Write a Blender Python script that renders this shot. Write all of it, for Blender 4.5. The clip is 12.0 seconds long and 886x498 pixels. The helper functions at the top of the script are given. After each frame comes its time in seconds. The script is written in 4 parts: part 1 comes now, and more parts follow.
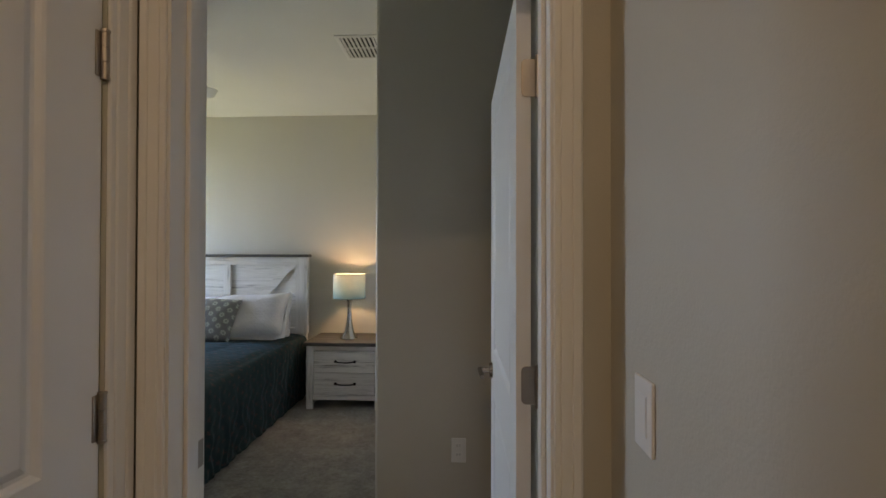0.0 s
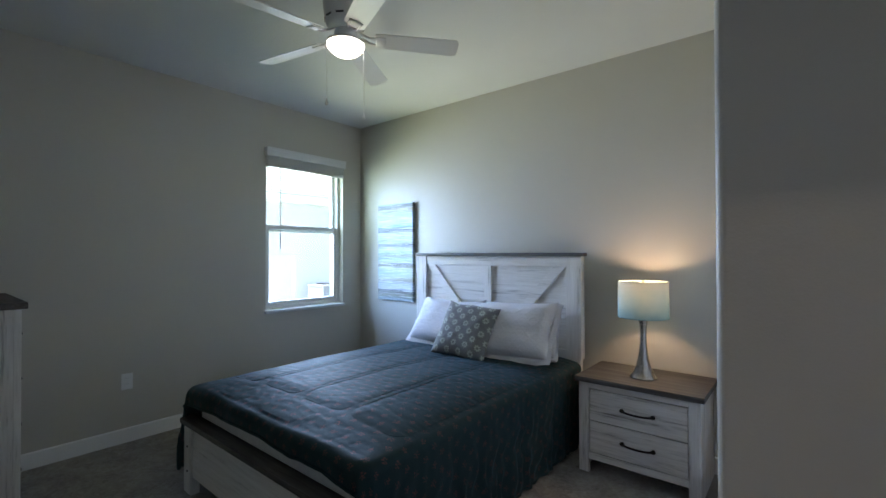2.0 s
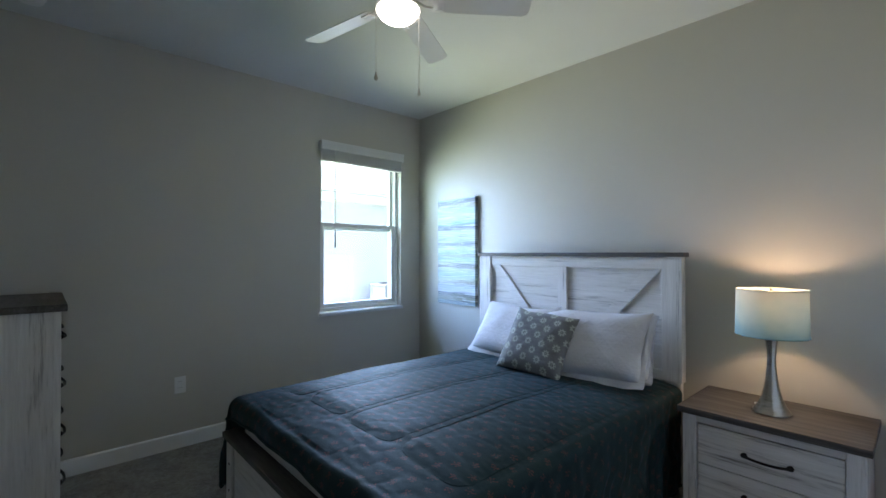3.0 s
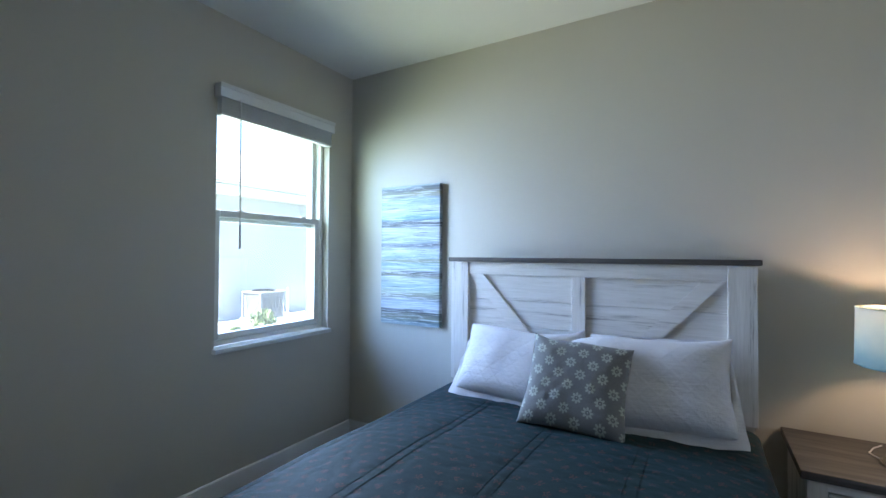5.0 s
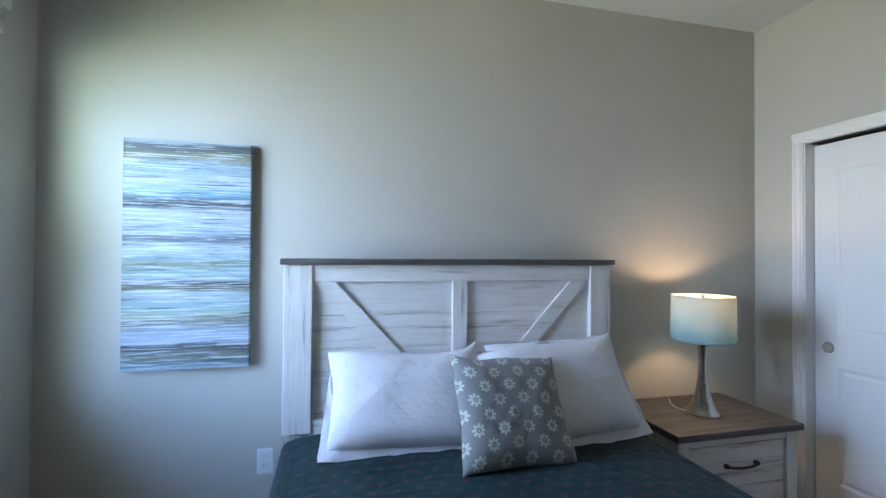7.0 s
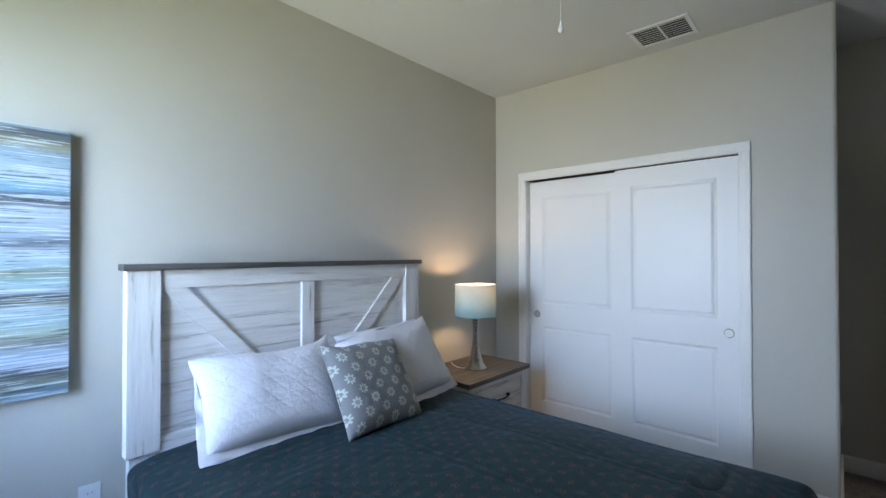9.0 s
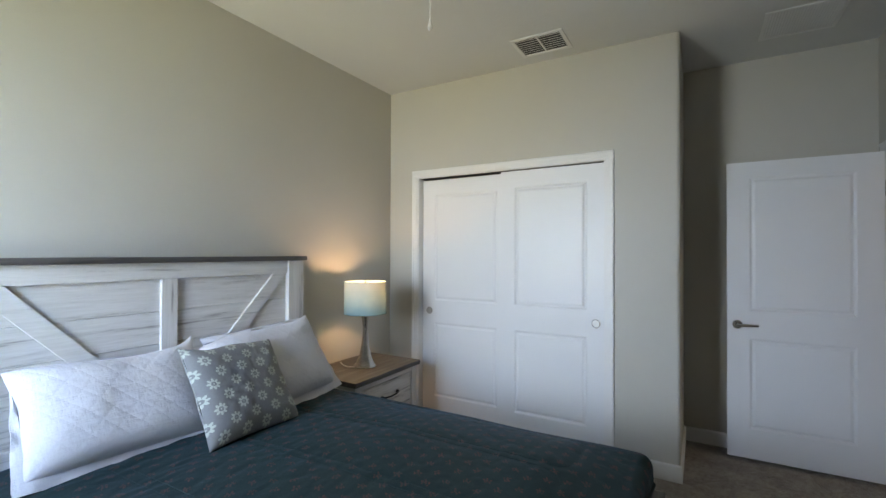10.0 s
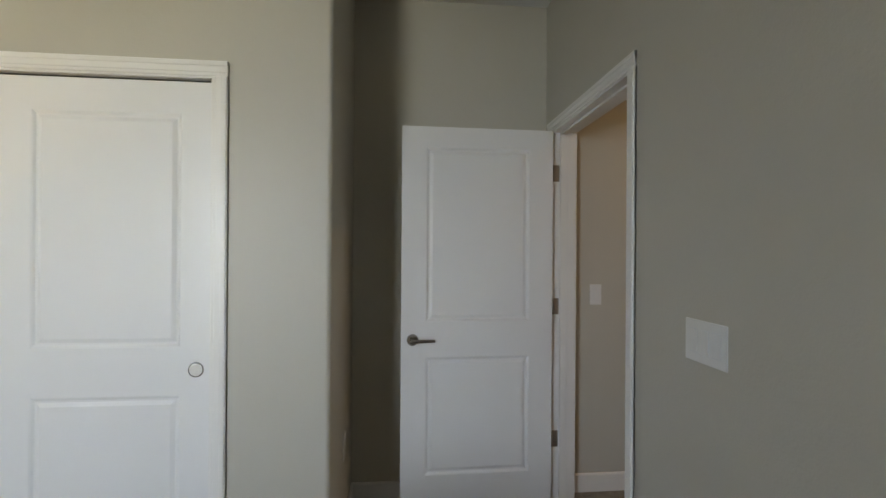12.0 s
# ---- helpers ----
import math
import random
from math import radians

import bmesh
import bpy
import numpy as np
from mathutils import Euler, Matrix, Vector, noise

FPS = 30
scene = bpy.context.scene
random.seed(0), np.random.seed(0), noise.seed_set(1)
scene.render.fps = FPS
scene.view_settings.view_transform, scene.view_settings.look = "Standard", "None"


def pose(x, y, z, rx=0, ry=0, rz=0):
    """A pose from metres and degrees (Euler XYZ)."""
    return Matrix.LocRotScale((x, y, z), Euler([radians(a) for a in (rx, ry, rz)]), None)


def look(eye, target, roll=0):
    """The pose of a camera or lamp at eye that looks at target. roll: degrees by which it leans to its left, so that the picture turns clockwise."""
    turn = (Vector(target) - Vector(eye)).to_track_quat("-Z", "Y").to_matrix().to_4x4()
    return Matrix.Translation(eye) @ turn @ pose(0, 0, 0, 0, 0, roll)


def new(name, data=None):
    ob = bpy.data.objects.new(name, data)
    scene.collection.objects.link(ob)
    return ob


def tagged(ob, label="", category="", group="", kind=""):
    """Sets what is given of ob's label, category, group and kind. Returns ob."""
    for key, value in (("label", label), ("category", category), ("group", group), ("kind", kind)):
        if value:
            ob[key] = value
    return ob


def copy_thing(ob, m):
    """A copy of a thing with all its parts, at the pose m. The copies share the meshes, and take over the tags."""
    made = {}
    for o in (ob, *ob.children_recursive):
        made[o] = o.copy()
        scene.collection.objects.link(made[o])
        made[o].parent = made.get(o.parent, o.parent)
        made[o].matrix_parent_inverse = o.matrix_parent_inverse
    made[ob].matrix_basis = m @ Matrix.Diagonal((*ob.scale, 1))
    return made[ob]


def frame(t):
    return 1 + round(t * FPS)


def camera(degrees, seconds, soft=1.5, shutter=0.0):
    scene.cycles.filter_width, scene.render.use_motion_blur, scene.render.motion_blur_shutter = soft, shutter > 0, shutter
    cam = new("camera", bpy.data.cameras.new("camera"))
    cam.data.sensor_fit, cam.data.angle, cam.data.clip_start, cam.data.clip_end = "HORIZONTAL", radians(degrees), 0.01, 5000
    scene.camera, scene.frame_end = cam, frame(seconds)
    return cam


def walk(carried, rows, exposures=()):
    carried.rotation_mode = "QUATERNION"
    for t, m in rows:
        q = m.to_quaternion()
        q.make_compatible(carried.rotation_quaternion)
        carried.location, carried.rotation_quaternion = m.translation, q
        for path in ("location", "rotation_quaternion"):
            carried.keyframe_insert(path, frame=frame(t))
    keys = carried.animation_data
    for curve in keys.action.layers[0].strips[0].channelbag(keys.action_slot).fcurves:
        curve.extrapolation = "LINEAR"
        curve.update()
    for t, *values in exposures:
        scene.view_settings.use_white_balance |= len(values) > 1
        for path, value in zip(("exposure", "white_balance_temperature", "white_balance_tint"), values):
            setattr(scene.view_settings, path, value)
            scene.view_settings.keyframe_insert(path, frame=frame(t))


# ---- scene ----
cam = camera(90.7, 12.0)
PATH = [
    (0, (0.263, 0.149, 1.413), (0.158, 2.146, 1.432), 0.1),
    (0.5, (0.209, 0.452, 1.42), (-0.258, 2.397, 1.435), -0.3),
    (1, (0.153, 0.77, 1.419), (-0.63, 2.61, 1.433), -0.4),
    (1.5, (0.061, 1.067, 1.427), (-0.993, 2.766, 1.436), -0.3),
    (2, (-0.05, 1.3, 1.393), (-1.323, 2.843, 1.414), -0.1),
    (2.5, (-0.166, 1.491, 1.395), (-1.606, 2.879, 1.411), -0.1),
    (2.7, (-0.221, 1.529, 1.391), (-1.699, 2.876, 1.41), 0.0),
    (4.3, (-1.049, 1.876, 1.418), (-2.43, 3.322, 1.441), 0.3),
    (4.5, (-1.161, 1.893, 1.413), (-2.466, 3.408, 1.44), 0.4),
    (5, (-1.526, 1.9, 1.407), (-2.543, 3.622, 1.438), 0.4),
    (5.5, (-1.866, 1.984, 1.412), (-2.6, 3.844, 1.44), 0.3),
    (6, (-2.166, 2.112, 1.399), (-2.607, 4.062, 1.436), 0.2),
    (6.5, (-2.467, 2.231, 1.403), (-2.452, 4.231, 1.442), 0.5),
    (7, (-2.699, 2.352, 1.419), (-2.233, 4.297, 1.445), 0.4),
    (7.5, (-2.928, 2.42, 1.399), (-2.066, 4.224, 1.445), 0.1),
    (9.3, (-3.396, 2.239, 1.443), (-1.86, 3.52, 1.459), 0.1),
    (9.5, (-3.382, 2.207, 1.435), (-1.813, 3.447, 1.452), 0.2),
    (10, (-3.285, 2.188, 1.423), (-1.559, 3.198, 1.44), 0.2),
    (10.5, (-3.091, 2.147, 1.424), (-1.237, 2.897, 1.434), 0.2),
    (11, (-2.791, 2.12, 1.397), (-0.839, 2.558, 1.406), 0.3),
    (11.5, (-2.397, 2.063, 1.4), (-0.4, 2.178, 1.402), 0.1),
    (12, (-1.921, 2.015, 1.406), (0.071, 1.83, 1.41), 0.4),
]
EXPOSURE = [
    (0.0, 4.0, 7900.0, 10.0), (0.5, 3.94, 7600.0, 10.0), (1.0, 3.96, 7250.0, 10.0), (1.5, 3.98, 6600.0, 10.0), (2.5, 3.96, 6250.0, 10.0), (5.0, 3.93, 6050.0, 10.0), (7.0, 3.90, 6200.0, 10.0),
    (9.5, 4.02, 6900.0, 10.0), (10.5, 4.04, 7900.0, 10.0), (11.5, 4.0, 8300.0, 10.0), (12.0, 3.98, 8850.0, 10.0)]
walk(cam, [(t, look(eye, target, roll)) for t, eye, target, roll in PATH], EXPOSURE)

# ---- world and large lights ----
world = bpy.data.worlds.new("world")
scene.world = world
world.use_nodes = True
wn = world.node_tree.nodes
sky = wn.new("ShaderNodeTexSky")
sky.sky_type = "NISHITA"
sky.sun_disc = False
sky.sun_elevation = radians(57)
sky.sun_rotation = radians(175)
wn["Background"].inputs["Strength"].default_value = 0.05
world.node_tree.links.new(sky.outputs["Color"], wn["Background"].inputs["Color"])

sun_data = bpy.data.lights.new("sun", "SUN")
sun_data.energy, sun_data.angle, sun_data.color = 2.0, radians(0.55), (1.0, 0.97, 0.93)
sun = new("sun", sun_data)
sun.matrix_world = look((0.6, -6.5, 10.0), (0, 0, 0))

hall_data = bpy.data.lights.new("hall_lamp", "AREA")
hall_data.shape, hall_data.size, hall_data.energy, hall_data.color = "DISK", 0.14, 0.52, (1.0, 0.76, 0.55)
hall_lamp = new("hall_lamp", hall_data)
hall_lamp.matrix_world = look((0.08, -0.52, 2.79), (0.08, -0.519, 0))

lamp_data = bpy.data.lights.new("table_lamp_bulb", "POINT")
lamp_data.energy, lamp_data.color, lamp_data.shadow_soft_size = 0.46, (1.0, 0.65, 0.40), 0.028
lamp_light = new("table_lamp_bulb", lamp_data)
lamp_light.location = (-0.844, 4.263, 1.136)

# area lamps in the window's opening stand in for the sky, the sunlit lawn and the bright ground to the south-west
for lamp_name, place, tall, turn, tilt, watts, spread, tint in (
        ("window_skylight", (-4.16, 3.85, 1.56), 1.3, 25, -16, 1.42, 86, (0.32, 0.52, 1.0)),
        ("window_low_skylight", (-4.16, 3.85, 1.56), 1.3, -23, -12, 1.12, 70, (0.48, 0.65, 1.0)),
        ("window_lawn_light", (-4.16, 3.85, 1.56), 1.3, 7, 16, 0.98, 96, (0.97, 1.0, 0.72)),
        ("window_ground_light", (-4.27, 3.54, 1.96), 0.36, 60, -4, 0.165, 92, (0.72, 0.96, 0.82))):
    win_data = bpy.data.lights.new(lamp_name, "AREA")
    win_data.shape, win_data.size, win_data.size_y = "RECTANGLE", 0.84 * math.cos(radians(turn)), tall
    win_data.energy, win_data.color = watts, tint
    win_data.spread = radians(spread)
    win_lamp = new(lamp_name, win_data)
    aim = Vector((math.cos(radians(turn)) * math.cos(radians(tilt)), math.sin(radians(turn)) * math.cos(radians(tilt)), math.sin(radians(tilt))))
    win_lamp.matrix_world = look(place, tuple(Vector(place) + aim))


# ---- materials ----
class Graph:
    def __init__(self, name):
        self.mat = bpy.data.materials.new(name)
        self.mat.use_nodes = True
        self.nt = self.mat.node_tree
        self.bsdf = self.nt.nodes["Principled BSDF"]
        self.out = self.nt.nodes["Material Output"]

    def put(self, socket, value):
        if isinstance(value, bpy.types.NodeSocket):
            self.nt.links.new(value, socket)
        elif isinstance(value, (tuple, list)) and len(value) == 3 and socket.type == "RGBA":
            socket.default_value = (*value, 1)
        else:
            socket.default_value = value

    def node(self, kind, out=0, **inputs):
        n = self.nt.nodes.new(kind)
        for key, value in inputs.items():
            self.put(n.inputs[key.replace("_", " ")], value)
        return n.outputs[out]

    def math(self, op, a, b=0.0, c=0.0):
        n = self.nt.nodes.new("ShaderNodeMath")
        n.operation = op
        for i, v in enumerate((a, b, c)):
            self.put(n.inputs[i], v)
        return n.outputs[0]

    def coords(self, kind="Object", scale=(1, 1, 1)):
        tc = self.nt.nodes.new("ShaderNodeTexCoord")
        mp = self.nt.nodes.new("ShaderNodeMapping")
        self.nt.links.new(tc.outputs[kind], mp.inputs["Vector"])
        mp.inputs["Scale"].default_value = scale
        return mp.outputs[0]

    def noise(self, vec, scale, detail=3.0, rough=0.5):
        return self.node("ShaderNodeTexNoise", 0, Vector=vec, Scale=scale, Detail=detail, Roughness=rough)

    def ramp(self, fac, stops):
        n = self.nt.nodes.new("ShaderNodeValToRGB")
        el = n.color_ramp.elements
        while len(el) < len(stops):
            el.new(0.5)
        for e, (p, c) in zip(el, stops):
            e.position, e.color = p, (*c, 1) if len(c) == 3 else c
        self.nt.links.new(fac, n.inputs[0])
        return n.outputs[0]

    def mix(self, fac, a, b):
        n = self.nt.nodes.new("ShaderNodeMix")
        n.data_type = "RGBA"
        self.put(n.inputs[0], fac)
        self.put(n.inputs[6], a)
        self.put(n.inputs[7], b)
        return n.outputs[2]

    def bump(self, height, strength=0.2, distance=0.01):
        self.put(self.bsdf.inputs["Normal"], self.node("ShaderNodeBump", 0, Height=height, Strength=strength, Distance=distance))

    def set(self, **kw):
        for key, value in kw.items():
            self.put(self.bsdf.inputs[key.replace("_", " ")], value)
        return self.mat


def paint(name, colour, rough, grain=260.0, strength=0.12, mottle=0.03):
    g = Graph(name)
    v = g.coords()
    big = g.noise(v, 1.7, 4)
    lo = tuple(c * (1 - mottle) for c in colour)
    hi = tuple(min(1, c * (1 + mottle)) for c in colour)
    g.set(Base_Color=g.ramp(big, [(0.3, lo), (0.7, hi)]), Roughness=rough)
    g.bump(g.math("ADD", g.noise(v, grain, 2), g.math("MULTIPLY", g.noise(v, grain * 0.3, 2), 1.2)), strength, 0.002)
    return g.mat


MAT_WALL = paint("wall_paint", (0.525, 0.50, 0.44), 0.46, 190, 0.22, 0.02)
MAT_CEIL = paint("ceiling_paint", (0.68, 0.68, 0.67), 0.8, 70, 0.5, 0.02)
MAT_TRIM = paint("trim_enamel", (0.80, 0.79, 0.77), 0.32, 60, 0.04, 0.015)
MAT_DOOR = paint("door_enamel", (0.79, 0.79, 0.79), 0.38, 130, 0.05, 0.015)
MAT_PLASTIC = paint("white_plastic", (0.75, 0.75, 0.74), 0.35, 40, 0.02, 0.01)
MAT_FAN = paint("fan_enamel", (0.72, 0.71, 0.68), 0.35, 60, 0.03, 0.02)
MAT_VINYL = paint("window_vinyl", (0.72, 0.72, 0.70), 0.4, 40, 0.02, 0.02)
MAT_BLIND = paint("blind_slat", (0.70, 0.70, 0.69), 0.45, 60, 0.05, 0.02)


def carpet():
    g = Graph("carpet_pile")
    v = g.coords()
    tread = g.noise(v, 7.0, 5, 0.65)
    fibre = g.noise(v, 330.0, 3, 0.7)
    tuft = g.noise(v, 95.0, 2, 0.6)
    clump = g.noise(v, 38.0, 4, 0.7)
    mixv = g.math("ADD", g.math("MULTIPLY", tread, 0.35), g.math("ADD", g.math("MULTIPLY", clump, 0.35), g.math("MULTIPLY", fibre, 0.3)))
    g.set(Base_Color=g.ramp(mixv, [(0.38, (0.12, 0.105, 0.086)), (0.5, (0.27, 0.243, 0.207)), (0.62, (0.45, 0.415, 0.365))]), Roughness=0.95, Sheen_Weight=0.25)
    g.bump(g.math("ADD", fibre, g.math("ADD", tuft, g.math("MULTIPLY", tread, 1.5))), 0.9, 0.012)
    return g.mat


def wood(name, axis, stops, rough, fine=1.0):
    g = Graph(name)
    sc = [26.0 * fine] * 3
    sc["xyz".index(axis)] = 1.6 * fine
    v = g.coords("Object", tuple(sc))
    rnd = g.node("ShaderNodeObjectInfo", 5)
    off = g.nt.nodes.new("ShaderNodeVectorMath")
    off.operation = "ADD"
    g.nt.links.new(v, off.inputs[0])
    shift = g.node("ShaderNodeCombineXYZ", 0, X=g.math("MULTIPLY", rnd, 37.0), Y=g.math("MULTIPLY", rnd, 53.0), Z=g.math("MULTIPLY", rnd, 71.0))
    g.nt.links.new(shift, off.inputs[1])
    v = off.outputs[0]
    grain = g.noise(v, 1.0, 8, 0.68)
    streak = g.noise(v, 3.6, 4, 0.7)
    knots = g.noise(v, 0.42, 2, 0.5)
    f = g.math("ADD", g.math("MULTIPLY", grain, 0.5), g.math("ADD", g.math("MULTIPLY", streak, 0.3), g.math("MULTIPLY", knots, 0.2)))
    worn = g.math("MULTIPLY", g.math("MAXIMUM", g.math("SUBTRACT", g.noise(v, 0.21, 4, 0.6), 0.5), 0.0), 0.55)
    crack = g.math("MULTIPLY", g.math("LESS_THAN", g.noise(v, 2.1, 5, 0.75), 0.345), 0.05)
    f = g.math("SUBTRACT", f, g.math("ADD", worn, crack))
    g.set(Base_Color=g.ramp(f, stops), Roughness=rough)
    g.bump(f, 0.25, 0.004)
    return g.mat


WHITEWASH = [(0.335, (0.15, 0.135, 0.12)), (0.385, (0.40, 0.38, 0.355)), (0.44, (0.62, 0.595, 0.56)), (0.60, (0.75, 0.73, 0.70))]
GREYBROWN = [(0.34, (0.022, 0.020, 0.018)), (0.46, (0.064, 0.058, 0.053)), (0.60, (0.130, 0.121, 0.112))]
MAT_WW = {a: wood("whitewashed_wood_" + a, a, WHITEWASH, 0.62) for a in "xyz"}
MAT_GB = {a: wood("weathered_brown_wood_" + a, a, GREYBROWN, 0.5) for a in "xyz"}
MAT_CARPET = carpet()


def metal(name, colour, rough, aniso=0.0):
    g = Graph(name)
    v = g.coords("Object", (1, 1, 90))
    n = g.noise(v, 30, 2)
    g.set(Base_Color=colour, Metallic=1.0, Roughness=g.math("ADD", rough - 0.05, g.math("MULTIPLY", n, 0.1)))
    return g.mat


MAT_NICKEL = metal("brushed_nickel", (0.44, 0.41, 0.37), 0.27)
MAT_SATIN = metal("satin_chrome", (0.52, 0.505, 0.48), 0.5)
MAT_LEVER = metal("dark_nickel", (0.42, 0.39, 0.36), 0.24)
MAT_BLACK = metal("black_iron", (0.035, 0.033, 0.032), 0.5)
MAT_BRASSY = metal("satin_nickel_hinge", (0.42, 0.38, 0.34), 0.36)


def motif(g, u, v, spacing, rise, size, petals, depth, ring=0.0):
    """Small flowers in staggered rows, sizes as shares of the spacing: 1 inside a flower."""
    row = g.math("FLOOR", g.math("DIVIDE", v, rise))
    odd = g.math("MULTIPLY", g.math("MODULO", g.math("ABSOLUTE", row), 2.0), 0.5)
    a = g.math("SUBTRACT", g.math("FRACT", g.math("ADD", g.math("DIVIDE", u, spacing), odd)), 0.5)
    b = g.math("MULTIPLY", g.math("SUBTRACT", g.math("FRACT", g.math("DIVIDE", v, rise)), 0.5), rise / spacing)
    r = g.math("SQRT", g.math("ADD", g.math("MULTIPLY", a, a), g.math("MULTIPLY", b, b)))
    th = g.math("ARCTAN2", a, b)
    edge = g.math("ADD", size, g.math("MULTIPLY", g.math("COSINE", g.math("MULTIPLY", th, petals)), depth))
    inside = g.math("LESS_THAN", r, edge)
    if ring:
        inside = g.math("MULTIPLY", inside, g.math("GREATER_THAN", g.math("ABSOLUTE", g.math("SUBTRACT", r, ring)), 0.022))
    return inside


def star_flower(g, u, v, spacing, rise, size, petals, depth, core, dot):
    """Open star flowers in staggered rows: a pointed rim round a dark core with a pale dot."""
    row = g.math("FLOOR", g.math("DIVIDE", v, rise))
    odd = g.math("MULTIPLY", g.math("MODULO", g.math("ABSOLUTE", row), 2.0), 0.5)
    a = g.math("SUBTRACT", g.math("FRACT", g.math("ADD", g.math("DIVIDE", u, spacing), odd)), 0.5)
    b = g.math("MULTIPLY", g.math("SUBTRACT", g.math("FRACT", g.math("DIVIDE", v, rise)), 0.5), rise / spacing)
    r = g.math("SQRT", g.math("ADD", g.math("MULTIPLY", a, a), g.math("MULTIPLY", b, b)))
    lobe = g.math("ABSOLUTE", g.math("COSINE", g.math("MULTIPLY", g.math("ARCTAN2", a, b), petals / 2)))
    edge = g.math("ADD", size - depth, g.math("MULTIPLY", lobe, 2 * depth))
    rim = g.math("MULTIPLY", g.math("LESS_THAN", r, edge), g.math("GREATER_THAN", r, core))
    return g.math("MAXIMUM", rim, g.math("LESS_THAN", r, dot))


def uv_of(g):
    s = g.nt.nodes.new("ShaderNodeSeparateXYZ")
    g.nt.links.new(g.nt.nodes.new("ShaderNodeUVMap").outputs[0], s.inputs[0])
    return s.outputs[0], s.outputs[1]


def comforter_cloth():
    g = Graph("comforter_cloth")
    u, v = uv_of(g)
    o = g.coords()
    warp = g.math("MULTIPLY", g.math("SUBTRACT", g.noise(o, 75, 3), 0.5), 0.030)
    m = motif(g, g.math("ADD", u, warp), g.math("ADD", v, warp), 0.080, 0.056, 0.145, 5.0, 0.06, 0.08)
    worn = g.math("MULTIPLY", m, g.math("MULTIPLY", g.noise(o, 120, 3), 1.3))
    weave = g.noise(o, 420, 2)
    base = g.ramp(g.math("ADD", g.math("MULTIPLY", g.noise(o, 3.5, 4), 0.6), g.math("MULTIPLY", weave, 0.4)), [(0.3, (0.009, 0.025, 0.028)), (0.7, (0.016, 0.040, 0.043))])
    # blue sheen tint puts the window sky's reflection into the dark cloth
    g.set(Base_Color=g.mix(worn, base, (0.15, 0.055, 0.048)), Roughness=0.66, Specular_IOR_Level=0.22, Sheen_Weight=0.22, Sheen_Roughness=0.25, Sheen_Tint=(0.15, 0.35, 0.60))
    g.bump(g.math("ADD", g.math("MULTIPLY", weave, 0.4), g.noise(o, 45, 4)), 0.35, 0.004)
    return g.mat


def cushion_cloth():
    g = Graph("cushion_cloth")
    u, v = uv_of(g)
    o = g.coords()
    m = star_flower(g, u, v, 0.105, 0.0555, 0.185, 8.0, 0.065, 0.095, 0.03)
    weave = g.noise(o, 500, 2)
    base = g.ramp(weave, [(0.3, (0.15, 0.155, 0.16)), (0.7, (0.23, 0.235, 0.24))])
    g.set(Base_Color=g.mix(m, base, (0.44, 0.47, 0.42)), Roughness=0.85, Sheen_Weight=0.2)
    g.bump(weave, 0.3, 0.002)
    return g.mat


def sham_cloth():
    g = Graph("white_sham_cloth")
    o = g.coords()
    v = g.node("ShaderNodeTexVoronoi", 0, Vector=o, Scale=55.0)
    w = g.noise(g.coords("Object", (1.0, 1.0, 0.5)), 130, 3, 0.5)
    g.set(Base_Color=g.ramp(g.noise(o, 6, 4), [(0.3, (0.62, 0.61, 0.635)), (0.7, (0.69, 0.68, 0.705))]), Roughness=0.85, Sheen_Weight=0.15)
    uu, vv = uv_of(g)
    diamond = []
    for cross in (g.math("ADD", uu, vv), g.math("SUBTRACT", uu, vv)):
        diamond.append(g.math("SUBTRACT", 0.5, g.math("ABSOLUTE", g.math("SUBTRACT", g.math("FRACT", g.math("DIVIDE", cross, 0.085)), 0.5))))
    quilt = g.math("MINIMUM", g.math("MULTIPLY", g.math("MINIMUM", diamond[0], diamond[1]), 5.0), 1.0)
    pucker = g.noise(g.coords("Object", (9.0, 9.0, 60.0)), 1.0, 3, 0.6)
    tuck = g.noise(g.coords("Object", (70.0, 70.0, 14.0)), 1.0, 2, 0.5)
    g.bump(g.math("ADD", g.math("ADD", g.math("MULTIPLY", v, 0.12), g.math("MULTIPLY", w, 0.32)), g.math("ADD", g.math("MULTIPLY", quilt, 0.30), g.math("ADD", g.math("MULTIPLY", pucker, 0.9), g.math("MULTIPLY", tuck, 0.4)))), 0.6, 0.006)
    return g.mat


def shade_cloth():
    g = Graph("lamp_shade_cloth")
    o = g.coords()
    z = g.nt.nodes.new("ShaderNodeSeparateXYZ")
    g.nt.links.new(o, z.inputs[0])
    up = g.math("ADD", g.math("MULTIPLY", z.outputs[2], 4.0), g.math("MULTIPLY", g.math("SUBTRACT", g.noise(o, 9, 4), 0.5), 0.5))
    col = g.ramp(up, [(0.05, (0.19, 0.32, 0.355)), (0.42, (0.33, 0.42, 0.41)), (0.9, (0.50, 0.52, 0.44))])
    tr = g.node("ShaderNodeBsdfTranslucent", 0, Color=col)
    df = g.node("ShaderNodeBsdfDiffuse", 0, Color=col)
    mx = g.nt.nodes.new("ShaderNodeMixShader")
    mx.inputs[0].default_value = 0.085
    g.nt.links.new(df, mx.inputs[1])
    g.nt.links.new(tr, mx.inputs[2])
    g.nt.links.new(mx.outputs[0], g.out.inputs[0])
    return g.mat


